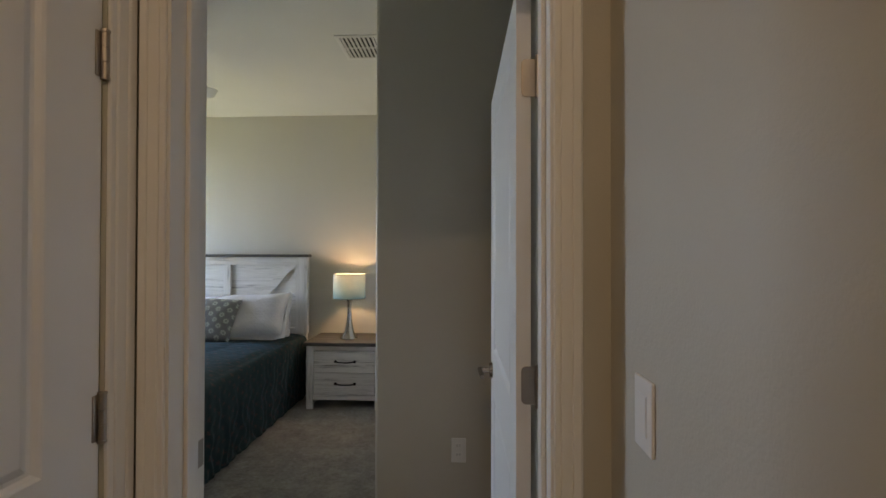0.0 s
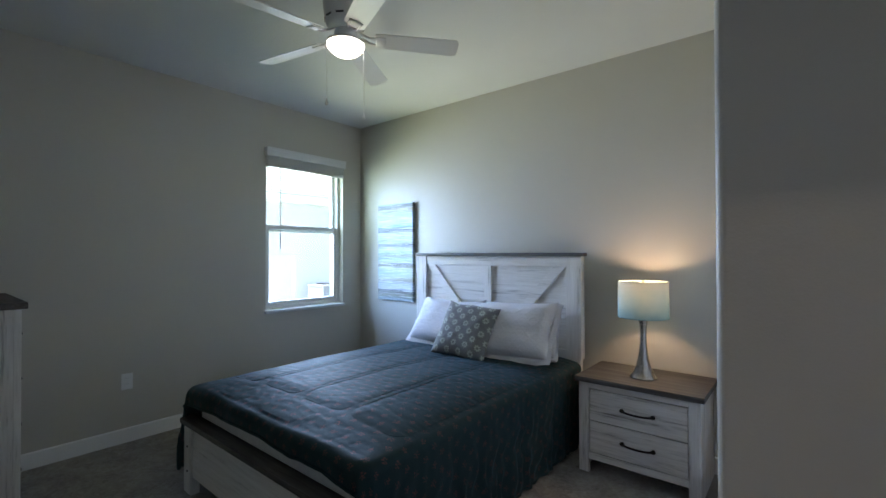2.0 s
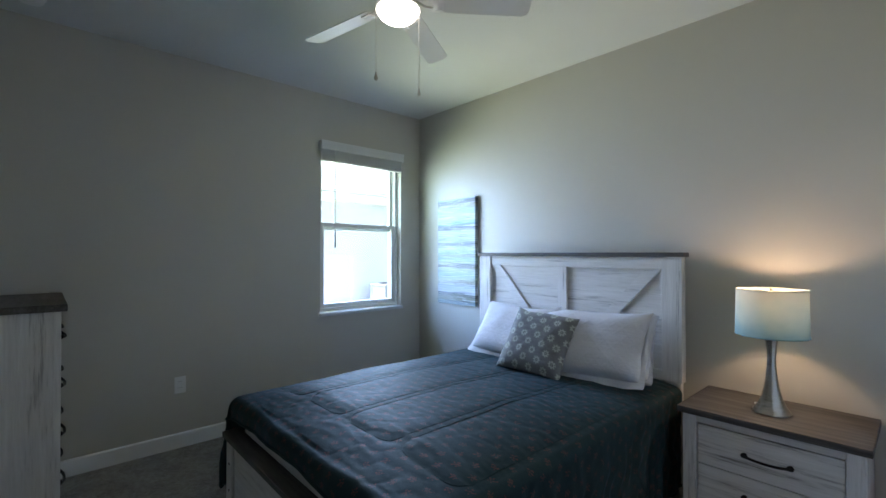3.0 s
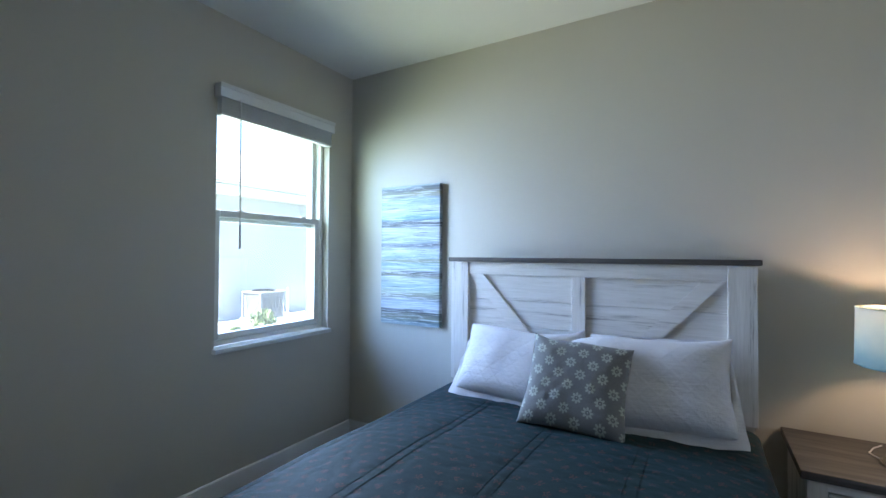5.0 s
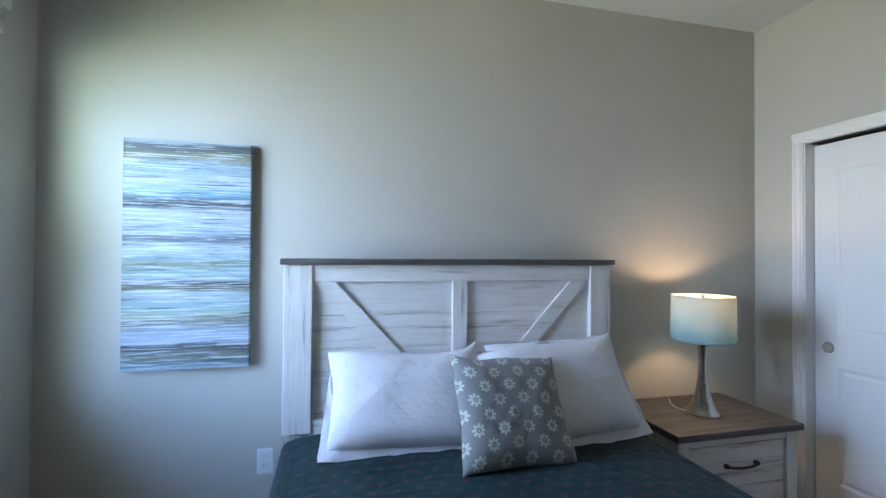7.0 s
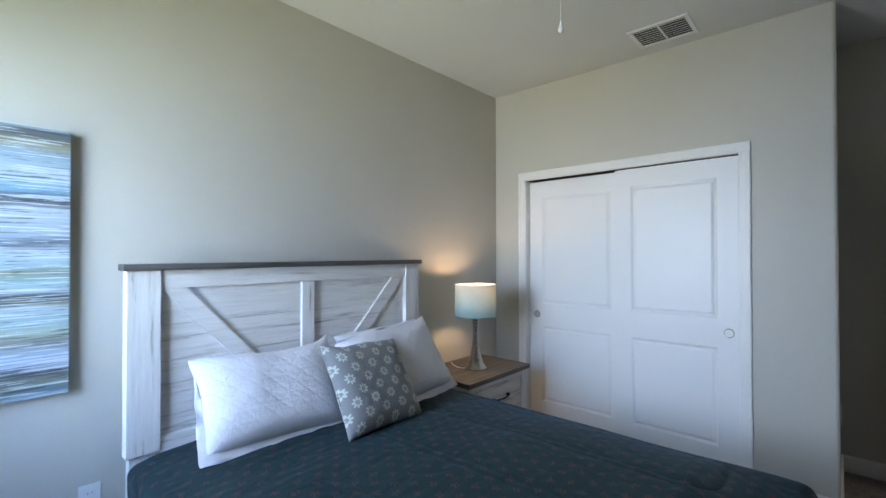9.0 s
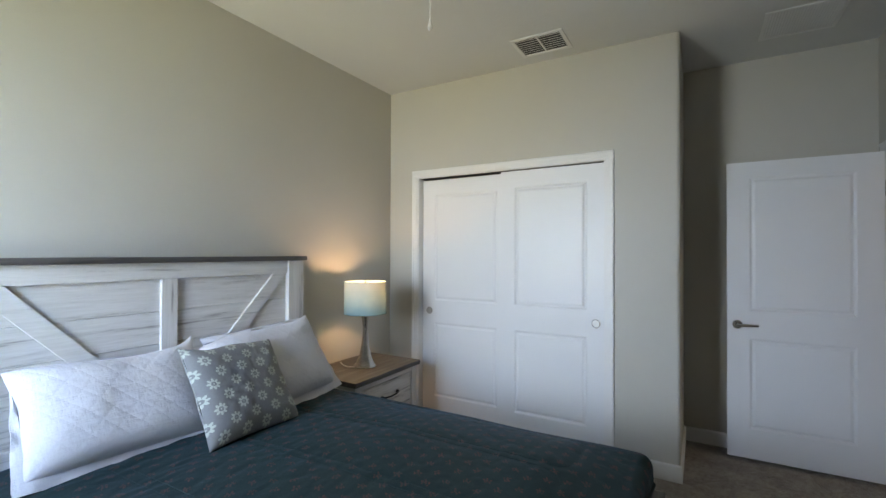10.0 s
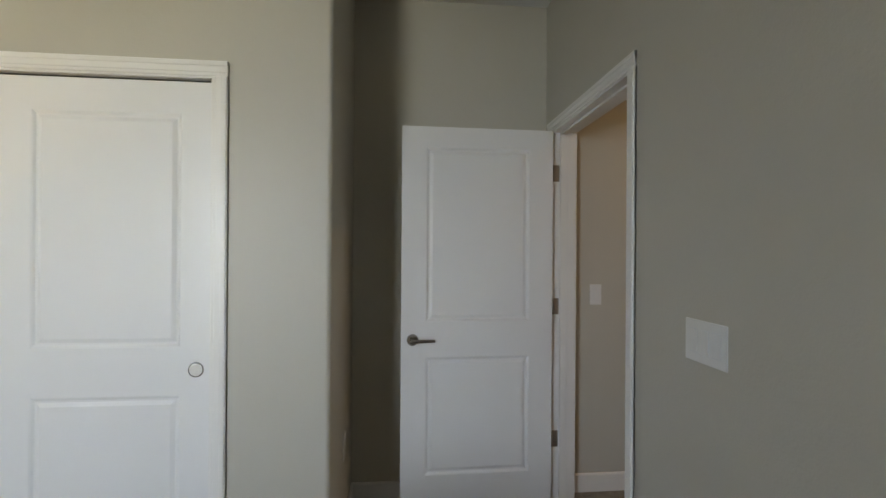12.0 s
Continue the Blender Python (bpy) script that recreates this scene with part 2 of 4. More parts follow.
CANVAS_BANDS = [
    (0.000, (0.386, 0.461, 0.509)), (0.022, (0.101, 0.163, 0.197)), (0.045, (0.179, 0.199, 0.158)), (0.075, (0.152, 0.165, 0.145)), (0.100, (0.046, 0.057, 0.067)), (0.122, (0.381, 0.429, 0.505)),
    (0.165, (0.314, 0.375, 0.458)), (0.205, (0.195, 0.209, 0.175)), (0.235, (0.325, 0.380, 0.298)), (0.275, (0.268, 0.370, 0.398)), (0.335, (0.339, 0.400, 0.428)), (0.352, (0.186, 0.200, 0.152)),
    (0.375, (0.055, 0.065, 0.076)), (0.395, (0.339, 0.400, 0.428)), (0.430, (0.242, 0.352, 0.373)), (0.462, (0.213, 0.234, 0.158)), (0.480, (0.231, 0.327, 0.354)), (0.530, (0.409, 0.463, 0.525)),
    (0.570, (0.110, 0.131, 0.158)), (0.592, (0.278, 0.340, 0.401)), (0.690, (0.389, 0.437, 0.485)), (0.718, (0.046, 0.053, 0.063)), (0.742, (0.121, 0.148, 0.183)), (0.765, (0.164, 0.308, 0.418)),
    (0.820, (0.383, 0.445, 0.493)), (0.890, (0.240, 0.329, 0.412)), (0.928, (0.243, 0.236, 0.153)), (0.955, (0.116, 0.122, 0.116)), (0.978, (0.093, 0.113, 0.134)), (0.992, (0.331, 0.400, 0.427))]


def canvas_paint():
    g = Graph("striped_canvas_paint")
    sep = g.nt.nodes.new("ShaderNodeSeparateXYZ")
    g.nt.links.new(g.coords(), sep.inputs[0])
    drift = g.noise(g.coords("Object", (2.6, 2.6, 7)), 1.0, 3, 0.6)
    rough_edge = g.noise(g.coords("Object", (7.0, 7.0, 150)), 1.0, 4, 0.7)
    streak = g.noise(g.coords("Object", (2.2, 2.2, 190)), 1.0, 3, 0.6)
    dash = g.noise(g.coords("Object", (6.0, 6.0, 120)), 1.0, 3, 0.6)
    h = g.math("ADD", g.math("DIVIDE", sep.outputs[2], 1.012), g.math("ADD", g.math("MULTIPLY", g.math("SUBTRACT", drift, 0.5), 0.045), g.math("MULTIPLY", g.math("SUBTRACT", rough_edge, 0.5), 0.045)))
    base = g.ramp(h, CANVAS_BANDS)
    pale = g.math("MULTIPLY", g.math("GREATER_THAN", g.math("ADD", g.math("MULTIPLY", streak, 0.6), g.math("MULTIPLY", dash, 0.4)), 0.545), 0.7)
    dark = g.math("MULTIPLY", g.math("LESS_THAN", g.math("ADD", g.math("MULTIPLY", streak, 0.5), g.math("MULTIPLY", dash, 0.5)), 0.41), 0.75)
    g.set(Base_Color=g.mix(dark, g.mix(pale, base, (0.60, 0.65, 0.68)), (0.04, 0.055, 0.07)), Roughness=0.42, Specular_IOR_Level=0.4)
    g.bump(g.math("ADD", streak, rough_edge), 0.3, 0.002)
    return g.mat


def simple(name, c1, c2, scale, rough, bump=0.3, dist=0.01, detail=4):
    g = Graph(name)
    o = g.coords()
    n = g.noise(o, scale, detail, 0.6)
    m = g.noise(o, scale * 7, 3, 0.6)
    f = g.math("ADD", g.math("MULTIPLY", n, 0.6), g.math("MULTIPLY", m, 0.4))
    g.set(Base_Color=g.ramp(f, [(0.35, c1), (0.65, c2)]), Roughness=rough)
    g.bump(f, bump, dist)
    return g.mat


def glow(name, colour, strength):
    g = Graph(name)
    g.set(Base_Color=(0.8, 0.8, 0.8), Emission_Color=colour, Emission_Strength=strength, Roughness=0.3)
    return g.mat


def pane_glass():
    g = Graph("window_glass")
    clear = g.node("ShaderNodeBsdfTransparent", 0, Color=(0.93, 0.96, 0.95))
    gloss = g.node("ShaderNodeBsdfGlossy", 0, Roughness=0.02)
    mx = g.nt.nodes.new("ShaderNodeMixShader")
    mx.inputs[0].default_value = 0.06
    # thin translucent veil imitates the glare haze over the bright outdoors
    haze = g.node("ShaderNodeBsdfTranslucent", 0, Color=(0.85, 0.87, 0.90))
    film = g.nt.nodes.new("ShaderNodeMixShader")
    g.put(film.inputs[0], g.math("ADD", 0.004, g.math("MULTIPLY", g.noise(g.coords(), 2.5, 3), 0.009)))
    g.nt.links.new(clear, film.inputs[1])
    g.nt.links.new(haze, film.inputs[2])
    g.nt.links.new(film.outputs[0], mx.inputs[1])
    g.nt.links.new(gloss, mx.inputs[2])
    g.nt.links.new(mx.outputs[0], g.out.inputs[0])
    return g.mat


MAT_COMFORTER, MAT_CUSHION, MAT_SHAM = comforter_cloth(), cushion_cloth(), sham_cloth()
MAT_SHADE, MAT_CANVAS, MAT_GLASS = shade_cloth(), canvas_paint(), pane_glass()
MAT_TICKING = simple("mattress_ticking", (0.55, 0.54, 0.52), (0.66, 0.65, 0.62), 40, 0.9)
MAT_BOWL = glow("lit_frosted_bowl", (1.0, 0.90, 0.76), 0.45)
MAT_HALL_LENS = glow("hall_light_lens", (1.0, 0.8, 0.62), 0.3)
MAT_DARK = simple("dark_void", (0.012, 0.012, 0.012), (0.02, 0.02, 0.02), 20, 0.9)
MAT_STONE = simple("sill_marble", (0.58, 0.60, 0.63), (0.74, 0.75, 0.76), 9, 0.3, 0.05, 0.002)
MAT_STUCCO = simple("stucco", (0.47, 0.48, 0.52), (0.55, 0.56, 0.60), 60, 0.9, 0.5, 0.01)
MAT_GRASS = simple("lawn", (0.06, 0.11, 0.025), (0.13, 0.19, 0.05), 14, 0.9, 0.8, 0.03)
MAT_GRAVEL = simple("pale_gravel", (0.42, 0.40, 0.37), (0.66, 0.64, 0.60), 22, 0.9, 0.8, 0.03)
MAT_ROCK = simple("pale_rock", (0.36, 0.33, 0.30), (0.62, 0.58, 0.53), 8, 0.85, 0.6, 0.03)
MAT_LEAF = simple("hedge_leaf", (0.035, 0.075, 0.045), (0.07, 0.125, 0.07), 6, 0.6, 0.1)
MAT_LIME = simple("lime_leaf", (0.13, 0.17, 0.08), (0.24, 0.28, 0.14), 9, 0.6, 0.1)
MAT_BARK = simple("pale_bark", (0.24, 0.20, 0.16), (0.40, 0.35, 0.29), 20, 0.9, 0.6)
MAT_TILE = simple("concrete_roof_tile", (0.60, 0.58, 0.55), (0.74, 0.72, 0.69), 5, 0.85, 0.3)
MAT_ACGREY = simple("grey_sheet_metal", (0.20, 0.205, 0.21), (0.27, 0.275, 0.28), 12, 0.5, 0.05)

# ---- building helpers ----
def box(bm, x0, x1, y0, y1, z0, z1, bevel=0.0, seg=2):
    r = bmesh.ops.create_cube(bm, size=1.0, matrix=Matrix.Translation(((x0 + x1) / 2, (y0 + y1) / 2, (z0 + z1) / 2)) @ Matrix.Diagonal((abs(x1 - x0), abs(y1 - y0), abs(z1 - z0), 1)))
    if bevel:
        edges = list({e for v in r["verts"] for e in v.link_edges})
        bmesh.ops.bevel(bm, geom=edges, offset=bevel, segments=seg, affect="EDGES", profile=0.6)
    return bm


def a_box(x0, x1, y0, y1, z0, z1, bevel=0.0, seg=2):
    return box(bmesh.new(), x0, x1, y0, y1, z0, z1, bevel, seg)


def lathe(profile, n=40):
    """Turned body from (radius, height) pairs round z."""
    bm = bmesh.new()
    rings = []
    for r, z in profile:
        rings.append([bm.verts.new((r * math.cos(2 * math.pi * i / n), r * math.sin(2 * math.pi * i / n), z)) for i in range(n)])
    for a, b in zip(rings, rings[1:]):
        for i in range(n):
            bm.faces.new((a[i], a[(i + 1) % n], b[(i + 1) % n], b[i]))
    for ring, flip in ((rings[0], True), (rings[-1], False)):
        if (Vector(ring[0].co) - Vector(ring[n // 2].co)).length > 0.002:
            bm.faces.new(ring[::-1] if flip else ring)
    return bm


def rod(bm, a, b, r, n=12, r2=None):
    a, b = Vector(a), Vector(b)
    d = b - a
    m = Matrix.Translation((a + b) / 2) @ d.to_track_quat("Z", "Y").to_matrix().to_4x4()
    bmesh.ops.create_cone(bm, cap_ends=True, segments=n, radius1=r, radius2=r if r2 is None else r2, depth=d.length, matrix=m)
    return bm


def mesh_of(name, bm, material, smooth=False):
    me = bpy.data.meshes.new(name)
    bmesh.ops.recalc_face_normals(bm, faces=bm.faces)
    bm.to_mesh(me)
    bm.free()
    me.materials.append(material)
    if smooth:
        me.shade_smooth()
        me.set_sharp_from_angle(angle=radians(57))
    return me


def part(name, bm, material, parent, label="", smooth=False, at=None):
    ob = new(name, mesh_of(name, bm, material, smooth))
    ob.parent = parent
    if at is not None:
        ob.matrix_basis = at
    return tagged(ob, label) if label else ob


def thing(name, label, category, m=None, group=""):
    ob = new(name)
    ob.empty_display_size = 0.1
    if m is not None:
        ob.matrix_basis = m
    return tagged(ob, label, category, group)


def whole(name, bm, material, label, category, m=None, smooth=False, kind="", group=""):
    ob = new(name, mesh_of(name, bm, material, smooth))
    if m is not None:
        ob.matrix_basis = m
    return tagged(ob, label, category, group, kind)


def structure(name, bm, material, label, category, smooth=False):
    return whole(name, bm, material, label, category, None, smooth, "structure")


# ---- structure ----
NORTH, WEST, EAST, SOUTH, TOP = 4.542, -3.942, -0.184, 1.187, 2.818
CORNER, ALCOVE = 2.29, 0.558          # closet's outer corner, east wall of alcove and hall
WY0, WY1, WZ0, WZ1 = 3.405, 4.295, 0.862, 2.32
DX0, DX1, DTOP = -0.373, 0.436, 2.06  # clear bedroom doorway
CY0, CY1, CTOP = 2.742, 4.240, 2.052  # clear closet opening

structure("floor", a_box(-4.18, 0.69, -1.82, 4.66, -0.06, 0.0), MAT_CARPET, "mottled beige-grey cut-pile carpet", "floor")
structure("ceiling", a_box(-4.18, 0.69, -1.82, 4.66, TOP, TOP + 0.1), MAT_CEIL, "white ceiling with knockdown texture", "ceiling")
structure("wall_north", a_box(-4.18, 0.69, NORTH, NORTH + 0.12, 0, TOP), MAT_WALL, "greige painted wall behind the bed", "wall")

bm = a_box(-4.18, WEST, SOUTH - 0.13, WY0, 0, TOP)
box(bm, -4.18, WEST, WY1, NORTH, 0, TOP)
box(bm, -4.18, WEST, WY0, WY1, 0, WZ0 - 0.03)
box(bm, -4.18, WEST, WY0, WY1, WZ1, TOP)
structure("wall_west", bm, MAT_WALL, "greige painted wall with a deep window opening", "wall")

bm = a_box(WEST, DX0 - 0.018, SOUTH - 0.13, SOUTH, 0, TOP)
box(bm, DX1 + 0.018, ALCOVE, SOUTH - 0.13, SOUTH, 0, TOP)
box(bm, DX0 - 0.018, DX1 + 0.018, SOUTH - 0.13, SOUTH, DTOP + 0.018, TOP)
structure("wall_south", bm, MAT_WALL, "greige painted wall with the bedroom doorway", "wall")

structure("wall_east", a_box(ALCOVE, 0.69, -1.82, NORTH, 0, TOP), MAT_WALL, "greige painted wall of alcove and hall", "wall")

# closet front with a rounded outer corner
bm = bmesh.new()
box(bm, EAST, EAST + 0.12, CORNER, CY0 - 0.018, 0, TOP)
edges = [e for e in bm.edges if all(abs(v.co.x - EAST) < 1e-5 and abs(v.co.y - CORNER) < 1e-5 for v in e.verts)]
bmesh.ops.bevel(bm, geom=edges, offset=0.02, segments=6, affect="EDGES", profile=0.5)
box(bm, EAST, EAST + 0.12, CY1 + 0.018, NORTH, 0, TOP)
box(bm, EAST, EAST + 0.12, CY0 - 0.018, CY1 + 0.018, CTOP + 0.018, TOP)
box(bm, EAST + 0.12, ALCOVE, CORNER, CORNER + 0.12, 0, TOP)
structure("wall_closet", bm, MAT_WALL, "greige painted closet wall with a rounded outer corner", "wall")

HX = -0.456                           # hall's west wall
HD0, HD1 = 0.205, 0.980                # door in it
bm = a_box(HX - 0.12, HX, -1.82, HD0 - 0.01, 0, TOP)
box(bm, HX - 0.12, HX, HD1 + 0.006, SOUTH - 0.13, 0, TOP)
box(bm, HX - 0.12, HX, HD0 - 0.01, HD1 + 0.006, 2.06, TOP)
structure("wall_hall_west", bm, MAT_WALL, "greige painted hall wall with a closed door", "wall")
structure("wall_hall_south", a_box(HX, ALCOVE, -1.82, -1.7, 0, TOP), MAT_WALL, "greige painted wall closing the hall", "wall")


def baseboard(x0, x1, y0, y1, inner):
    """inner: which side faces the room: +x, -x, +y or -y."""
    bm = bmesh.new()
    box(bm, x0, x1, y0, y1, 0, 0.105)
    ax, s = "xy".index(inner[1]), 1 if inner[0] == "+" else -1
    face = max(s * v.co[ax] for v in bm.verts)
    edges = [e for e in bm.edges if all(v.co.z > 0.1 and abs(s * v.co[ax] - face) < 1e-5 for v in e.verts)]
    bmesh.ops.bevel(bm, geom=edges, offset=0.009, segments=3, affect="EDGES", profile=0.4)
    structure("baseboard", bm, MAT_TRIM, "white painted baseboard along the wall", "baseboard")


B = 0.014
baseboard(WEST, EAST, NORTH - B, NORTH, "-y")
baseboard(WEST, WEST + B, SOUTH, NORTH - B, "+x")
baseboard(EAST - B, EAST, CORNER - B, CY0 - 0.066, "-x")
baseboard(EAST - B, EAST, CY1 + 0.083, NORTH - B, "-x")
baseboard(EAST, ALCOVE - B, CORNER - B, CORNER, "-y")
baseboard(ALCOVE - B, ALCOVE, SOUTH, CORNER, "-x")
baseboard(WEST + B, DX0 - 0.066, SOUTH, SOUTH + B, "+y")
baseboard(DX1 + 0.075, ALCOVE - B, SOUTH, SOUTH + B, "+y")
baseboard(ALCOVE - B, ALCOVE, -1.7, SOUTH - 0.13, "-x")
baseboard(HX, HX + B, -1.7, HD0 - 0.075, "+x")


def casing_board(bm, axis, face, sign, a0, a1, b0, b1, inner):
    """One flat board with a stepped moulded profile; axis: wall's normal; a: along the wall, b: height; inner: side with the thin edge."""
    steps = ((0.0, 1.0, 0.009), (0.22, 1.0, 0.013), (0.62, 0.94, 0.017))
    for s0, s1, t in steps:
        lo, hi, l2, h2 = a0, a1, b0, b1
        if inner == "a+":
            lo, hi = a1 - (a1 - a0) * s1, a1 - (a1 - a0) * s0
        elif inner == "a-":
            lo, hi = a0 + (a1 - a0) * s0, a0 + (a1 - a0) * s1
        else:
            l2, h2 = b0 + (b1 - b0) * s0, b0 + (b1 - b0) * s1
        f0, f1 = sorted((face, face + sign * t))
        if axis == "y":
            box(bm, lo, hi, f0, f1, l2, h2, 0.002, 1)
        else:
            box(bm, f0, f1, lo, hi, l2, h2, 0.002, 1)


def casing(name, axis, face, sign, o0, o1, top, width, label):
    """Casing round an opening o0 to o1 with head at top."""
    root = thing(name, label, "door trim")
    root["kind"] = "structure"
    for a0, a1, inner in ((o0 - width, o0 - 0.006, "a+"), (o1 + 0.006, o1 + width, "a-")):
        bm = bmesh.new()
        casing_board(bm, axis, face, sign, a0, a1, 0, top + 0.0055, inner)
        part("side_casing", bm, MAT_TRIM, root)
    bm = bmesh.new()
    casing_board(bm, axis, face, sign, o0 - width, o1 + width, top + 0.006, top + width, "b")
    part("head_casing", bm, MAT_TRIM, root)


casing("trim_doorway_room", "y", SOUTH, 1, DX0, DX1, DTOP, 0.063, "white moulded casing round the bedroom doorway")
casing("trim_doorway_hall", "y", SOUTH - 0.13, -1, DX0, DX1, DTOP, 0.063, "white moulded casing on the hall side of the doorway")
casing("trim_closet", "x", EAST, -1, CY0, CY1, CTOP, 0.064, "white moulded casing round the closet opening")
casing("trim_hall_door", "x", HX, 1, HD0, HD1, 2.05, 0.07, "white moulded casing round the hall door")

# jambs with stops
jamb = thing("doorway_jamb", "white painted jamb with a stop strip", "door jamb")
jamb["kind"] = "structure"
J0, J1 = SOUTH - 0.13, SOUTH
part("side_jamb", a_box(DX0 - 0.018, DX0, J0, J1, 0, DTOP), MAT_TRIM, jamb)
part("side_jamb", a_box(DX1, DX1 + 0.018, J0, J1, 0, DTOP), MAT_TRIM, jamb)
part("head_jamb", a_box(DX0 - 0.018, DX1 + 0.018, J0, J1, DTOP, DTOP + 0.018), MAT_TRIM, jamb)
part("stop_strip", a_box(DX0, DX0 + 0.011, J0 + 0.05, J1 - 0.04, 0, DTOP, 0.003), MAT_TRIM, jamb)
part("stop_strip", a_box(DX1 - 0.011, DX1, J0 + 0.05, J1 - 0.04, 0, DTOP, 0.003), MAT_TRIM, jamb)
part("stop_strip", a_box(DX0 + 0.011, DX1 - 0.011, J0 + 0.05, J1 - 0.04, DTOP - 0.011, DTOP, 0.003), MAT_TRIM, jamb)
part("strike_plate", a_box(DX0, DX0 + 0.002, J1 - 0.036, J1 - 0.006, 0.90, 0.965, 0.0008, 1), MAT_BRASSY, jamb, "satin nickel strike plate")

cj = thing("closet_jamb", "white painted jamb lining of the closet opening", "door jamb")
cj["kind"] = "structure"
part("side_jamb", a_box(EAST, EAST + 0.12, CY0 - 0.018, CY0, 0, CTOP), MAT_TRIM, cj)
part("side_jamb", a_box(EAST, EAST + 0.12, CY1, CY1 + 0.018, 0, CTOP), MAT_TRIM, cj)
part("head_jamb", a_box(EAST, EAST + 0.12, CY0 - 0.018, CY1 + 0.018, CTOP, CTOP + 0.018), MAT_TRIM, cj)
# near-black strip paints the shade in the gap above the doors
part("track", a_box(EAST + 0.03, EAST + 0.105, CY0, CY1, CTOP - 0.004, CTOP - 0.0005), MAT_DARK, cj, "sliding door track coloured dark as the shaded gap")


def door_slab(w, h, t, stile, rails):
    """A moulded two-panel door; local x along the width, y through it, z up. rails: heights of the two panels."""
    bm = bmesh.new()
    xs = [0, stile, w - stile, w]
    zs = [0, rails[0], rails[1], rails[2], rails[3], h]
    panels = []
    for y in (0.0, t):
        grid = [[bm.verts.new((x, y, z)) for x in xs] for z in zs]
        for j in range(5):
            for i in range(3):
                q = (grid[j][i], grid[j][i + 1], grid[j + 1][i + 1], grid[j + 1][i])
                f = bm.faces.new(q if y == 0 else q[::-1])
                if i == 1 and j in (1, 3):
                    panels.append(f)
    bm.normal_update()
    for th, dp in ((0.008, -0.0025), (0.010, -0.0055), (0.010, -0.001), (0.022, 0.0062)):
        bmesh.ops.inset_individual(bm, faces=panels, thickness=th, depth=dp)
    border = [e for e in bm.edges if len(e.link_faces) == 1]
    bmesh.ops.bridge_loops(bm, edges=border)
    return bm


def lever(parent, x, y, z, side, along):
    """Lever handle: side is the way it sticks out (+1 or -1 in local y), along the way the lever points in local x."""
    bm = bmesh.new()
    rod(bm, (x, y, z), (x, y + side * 0.012, z), 0.031, 24, 0.027)
    part("rosette", bm, MAT_LEVER, parent, smooth=True)
    bm = bmesh.new()
    rod(bm, (x, y + side * 0.012, z), (x, y + side * 0.05, z), 0.011, 16)
    rod(bm, (x - along * 0.008, y + side * 0.05, z), (x + along * 0.115, y + side * 0.047, z + 0.002), 0.011, 14, 0.008)
    part("lever", bm, MAT_LEVER, parent, "satin nickel lever handle", smooth=True)


def hinge_leaf(x0, x1, y0, y1, z0, z1, r=0.012):
    """A thin plate across x with rounded corners on its y1 side."""
    bm = bmesh.new()
    rim = [(y0, z0)]
    for cz, start in ((z0 + r, -90), (z1 - r, 0)):
        rim += [(y1 - r + r * math.cos(radians(start + 15 * k)), cz + r * math.sin(radians(start + 15 * k))) for k in range(7)]
    rim.append((y0, z1))
    back = [bm.verts.new((x0, y, z)) for y, z in rim]
    fore = [bm.verts.new((x1, y, z)) for y, z in rim]
    bm.faces.new(back)
    bm.faces.new(fore[::-1])
    for i in range(len(rim)):
        j = (i + 1) % len(rim)
        bm.faces.new((back[i], back[j], fore[j], fore[i]))
    return bm


# bedroom door, standing open along the alcove's wall; local x runs from hinge to latch
door = thing("door_1", "white two-panel bedroom door standing open, satin nickel lever", "door", pose(0.383, 1.206, 0.022, 0, 0, 90.9))
door["kind"] = "structure"
part("slab", door_slab(0.813, 2.032, 0.035, 0.128, (0.200, 0.820, 1.005, 1.925)), MAT_DOOR, door, at=Matrix.Translation((0, -0.035, 0)))
lever(door, 0.753, 0.0, 0.912, 1, -1)
lever(door, 0.753, -0.035, 0.912, -1, -1)
bm = a_box(0.8125, 0.8145, -0.030, -0.005, 0.883, 0.941, 0.0006, 1)
part("latch_plate", bm, MAT_BRASSY, door)
for z in (0.345, 1.076, 1.812):
    bm = hinge_leaf(-0.0028, -0.0004, -0.054, -0.012, z - 0.045, z + 0.045)
    box(bm, -0.056, -0.014, -0.053, -0.0508, z - 0.045, z + 0.045, 0.0008, 1)
    for k in (-0.03, 0.0, 0.03):
        rod(bm, (-0.009, -0.050, z + k - 0.0142), (-0.009, -0.050, z + k + 0.0142), 0.0065, 12)
    rod(bm, (-0.009, -0.050, z + 0.0445), (-0.009, -0.050, z + 0.050), 0.0075, 12)
    rod(bm, (-0.009, -0.050, z - 0.050), (-0.009, -0.050, z - 0.0445), 0.0075, 12)
    part("hinge", bm, MAT_BRASSY, door, "satin nickel hinge", smooth=True)

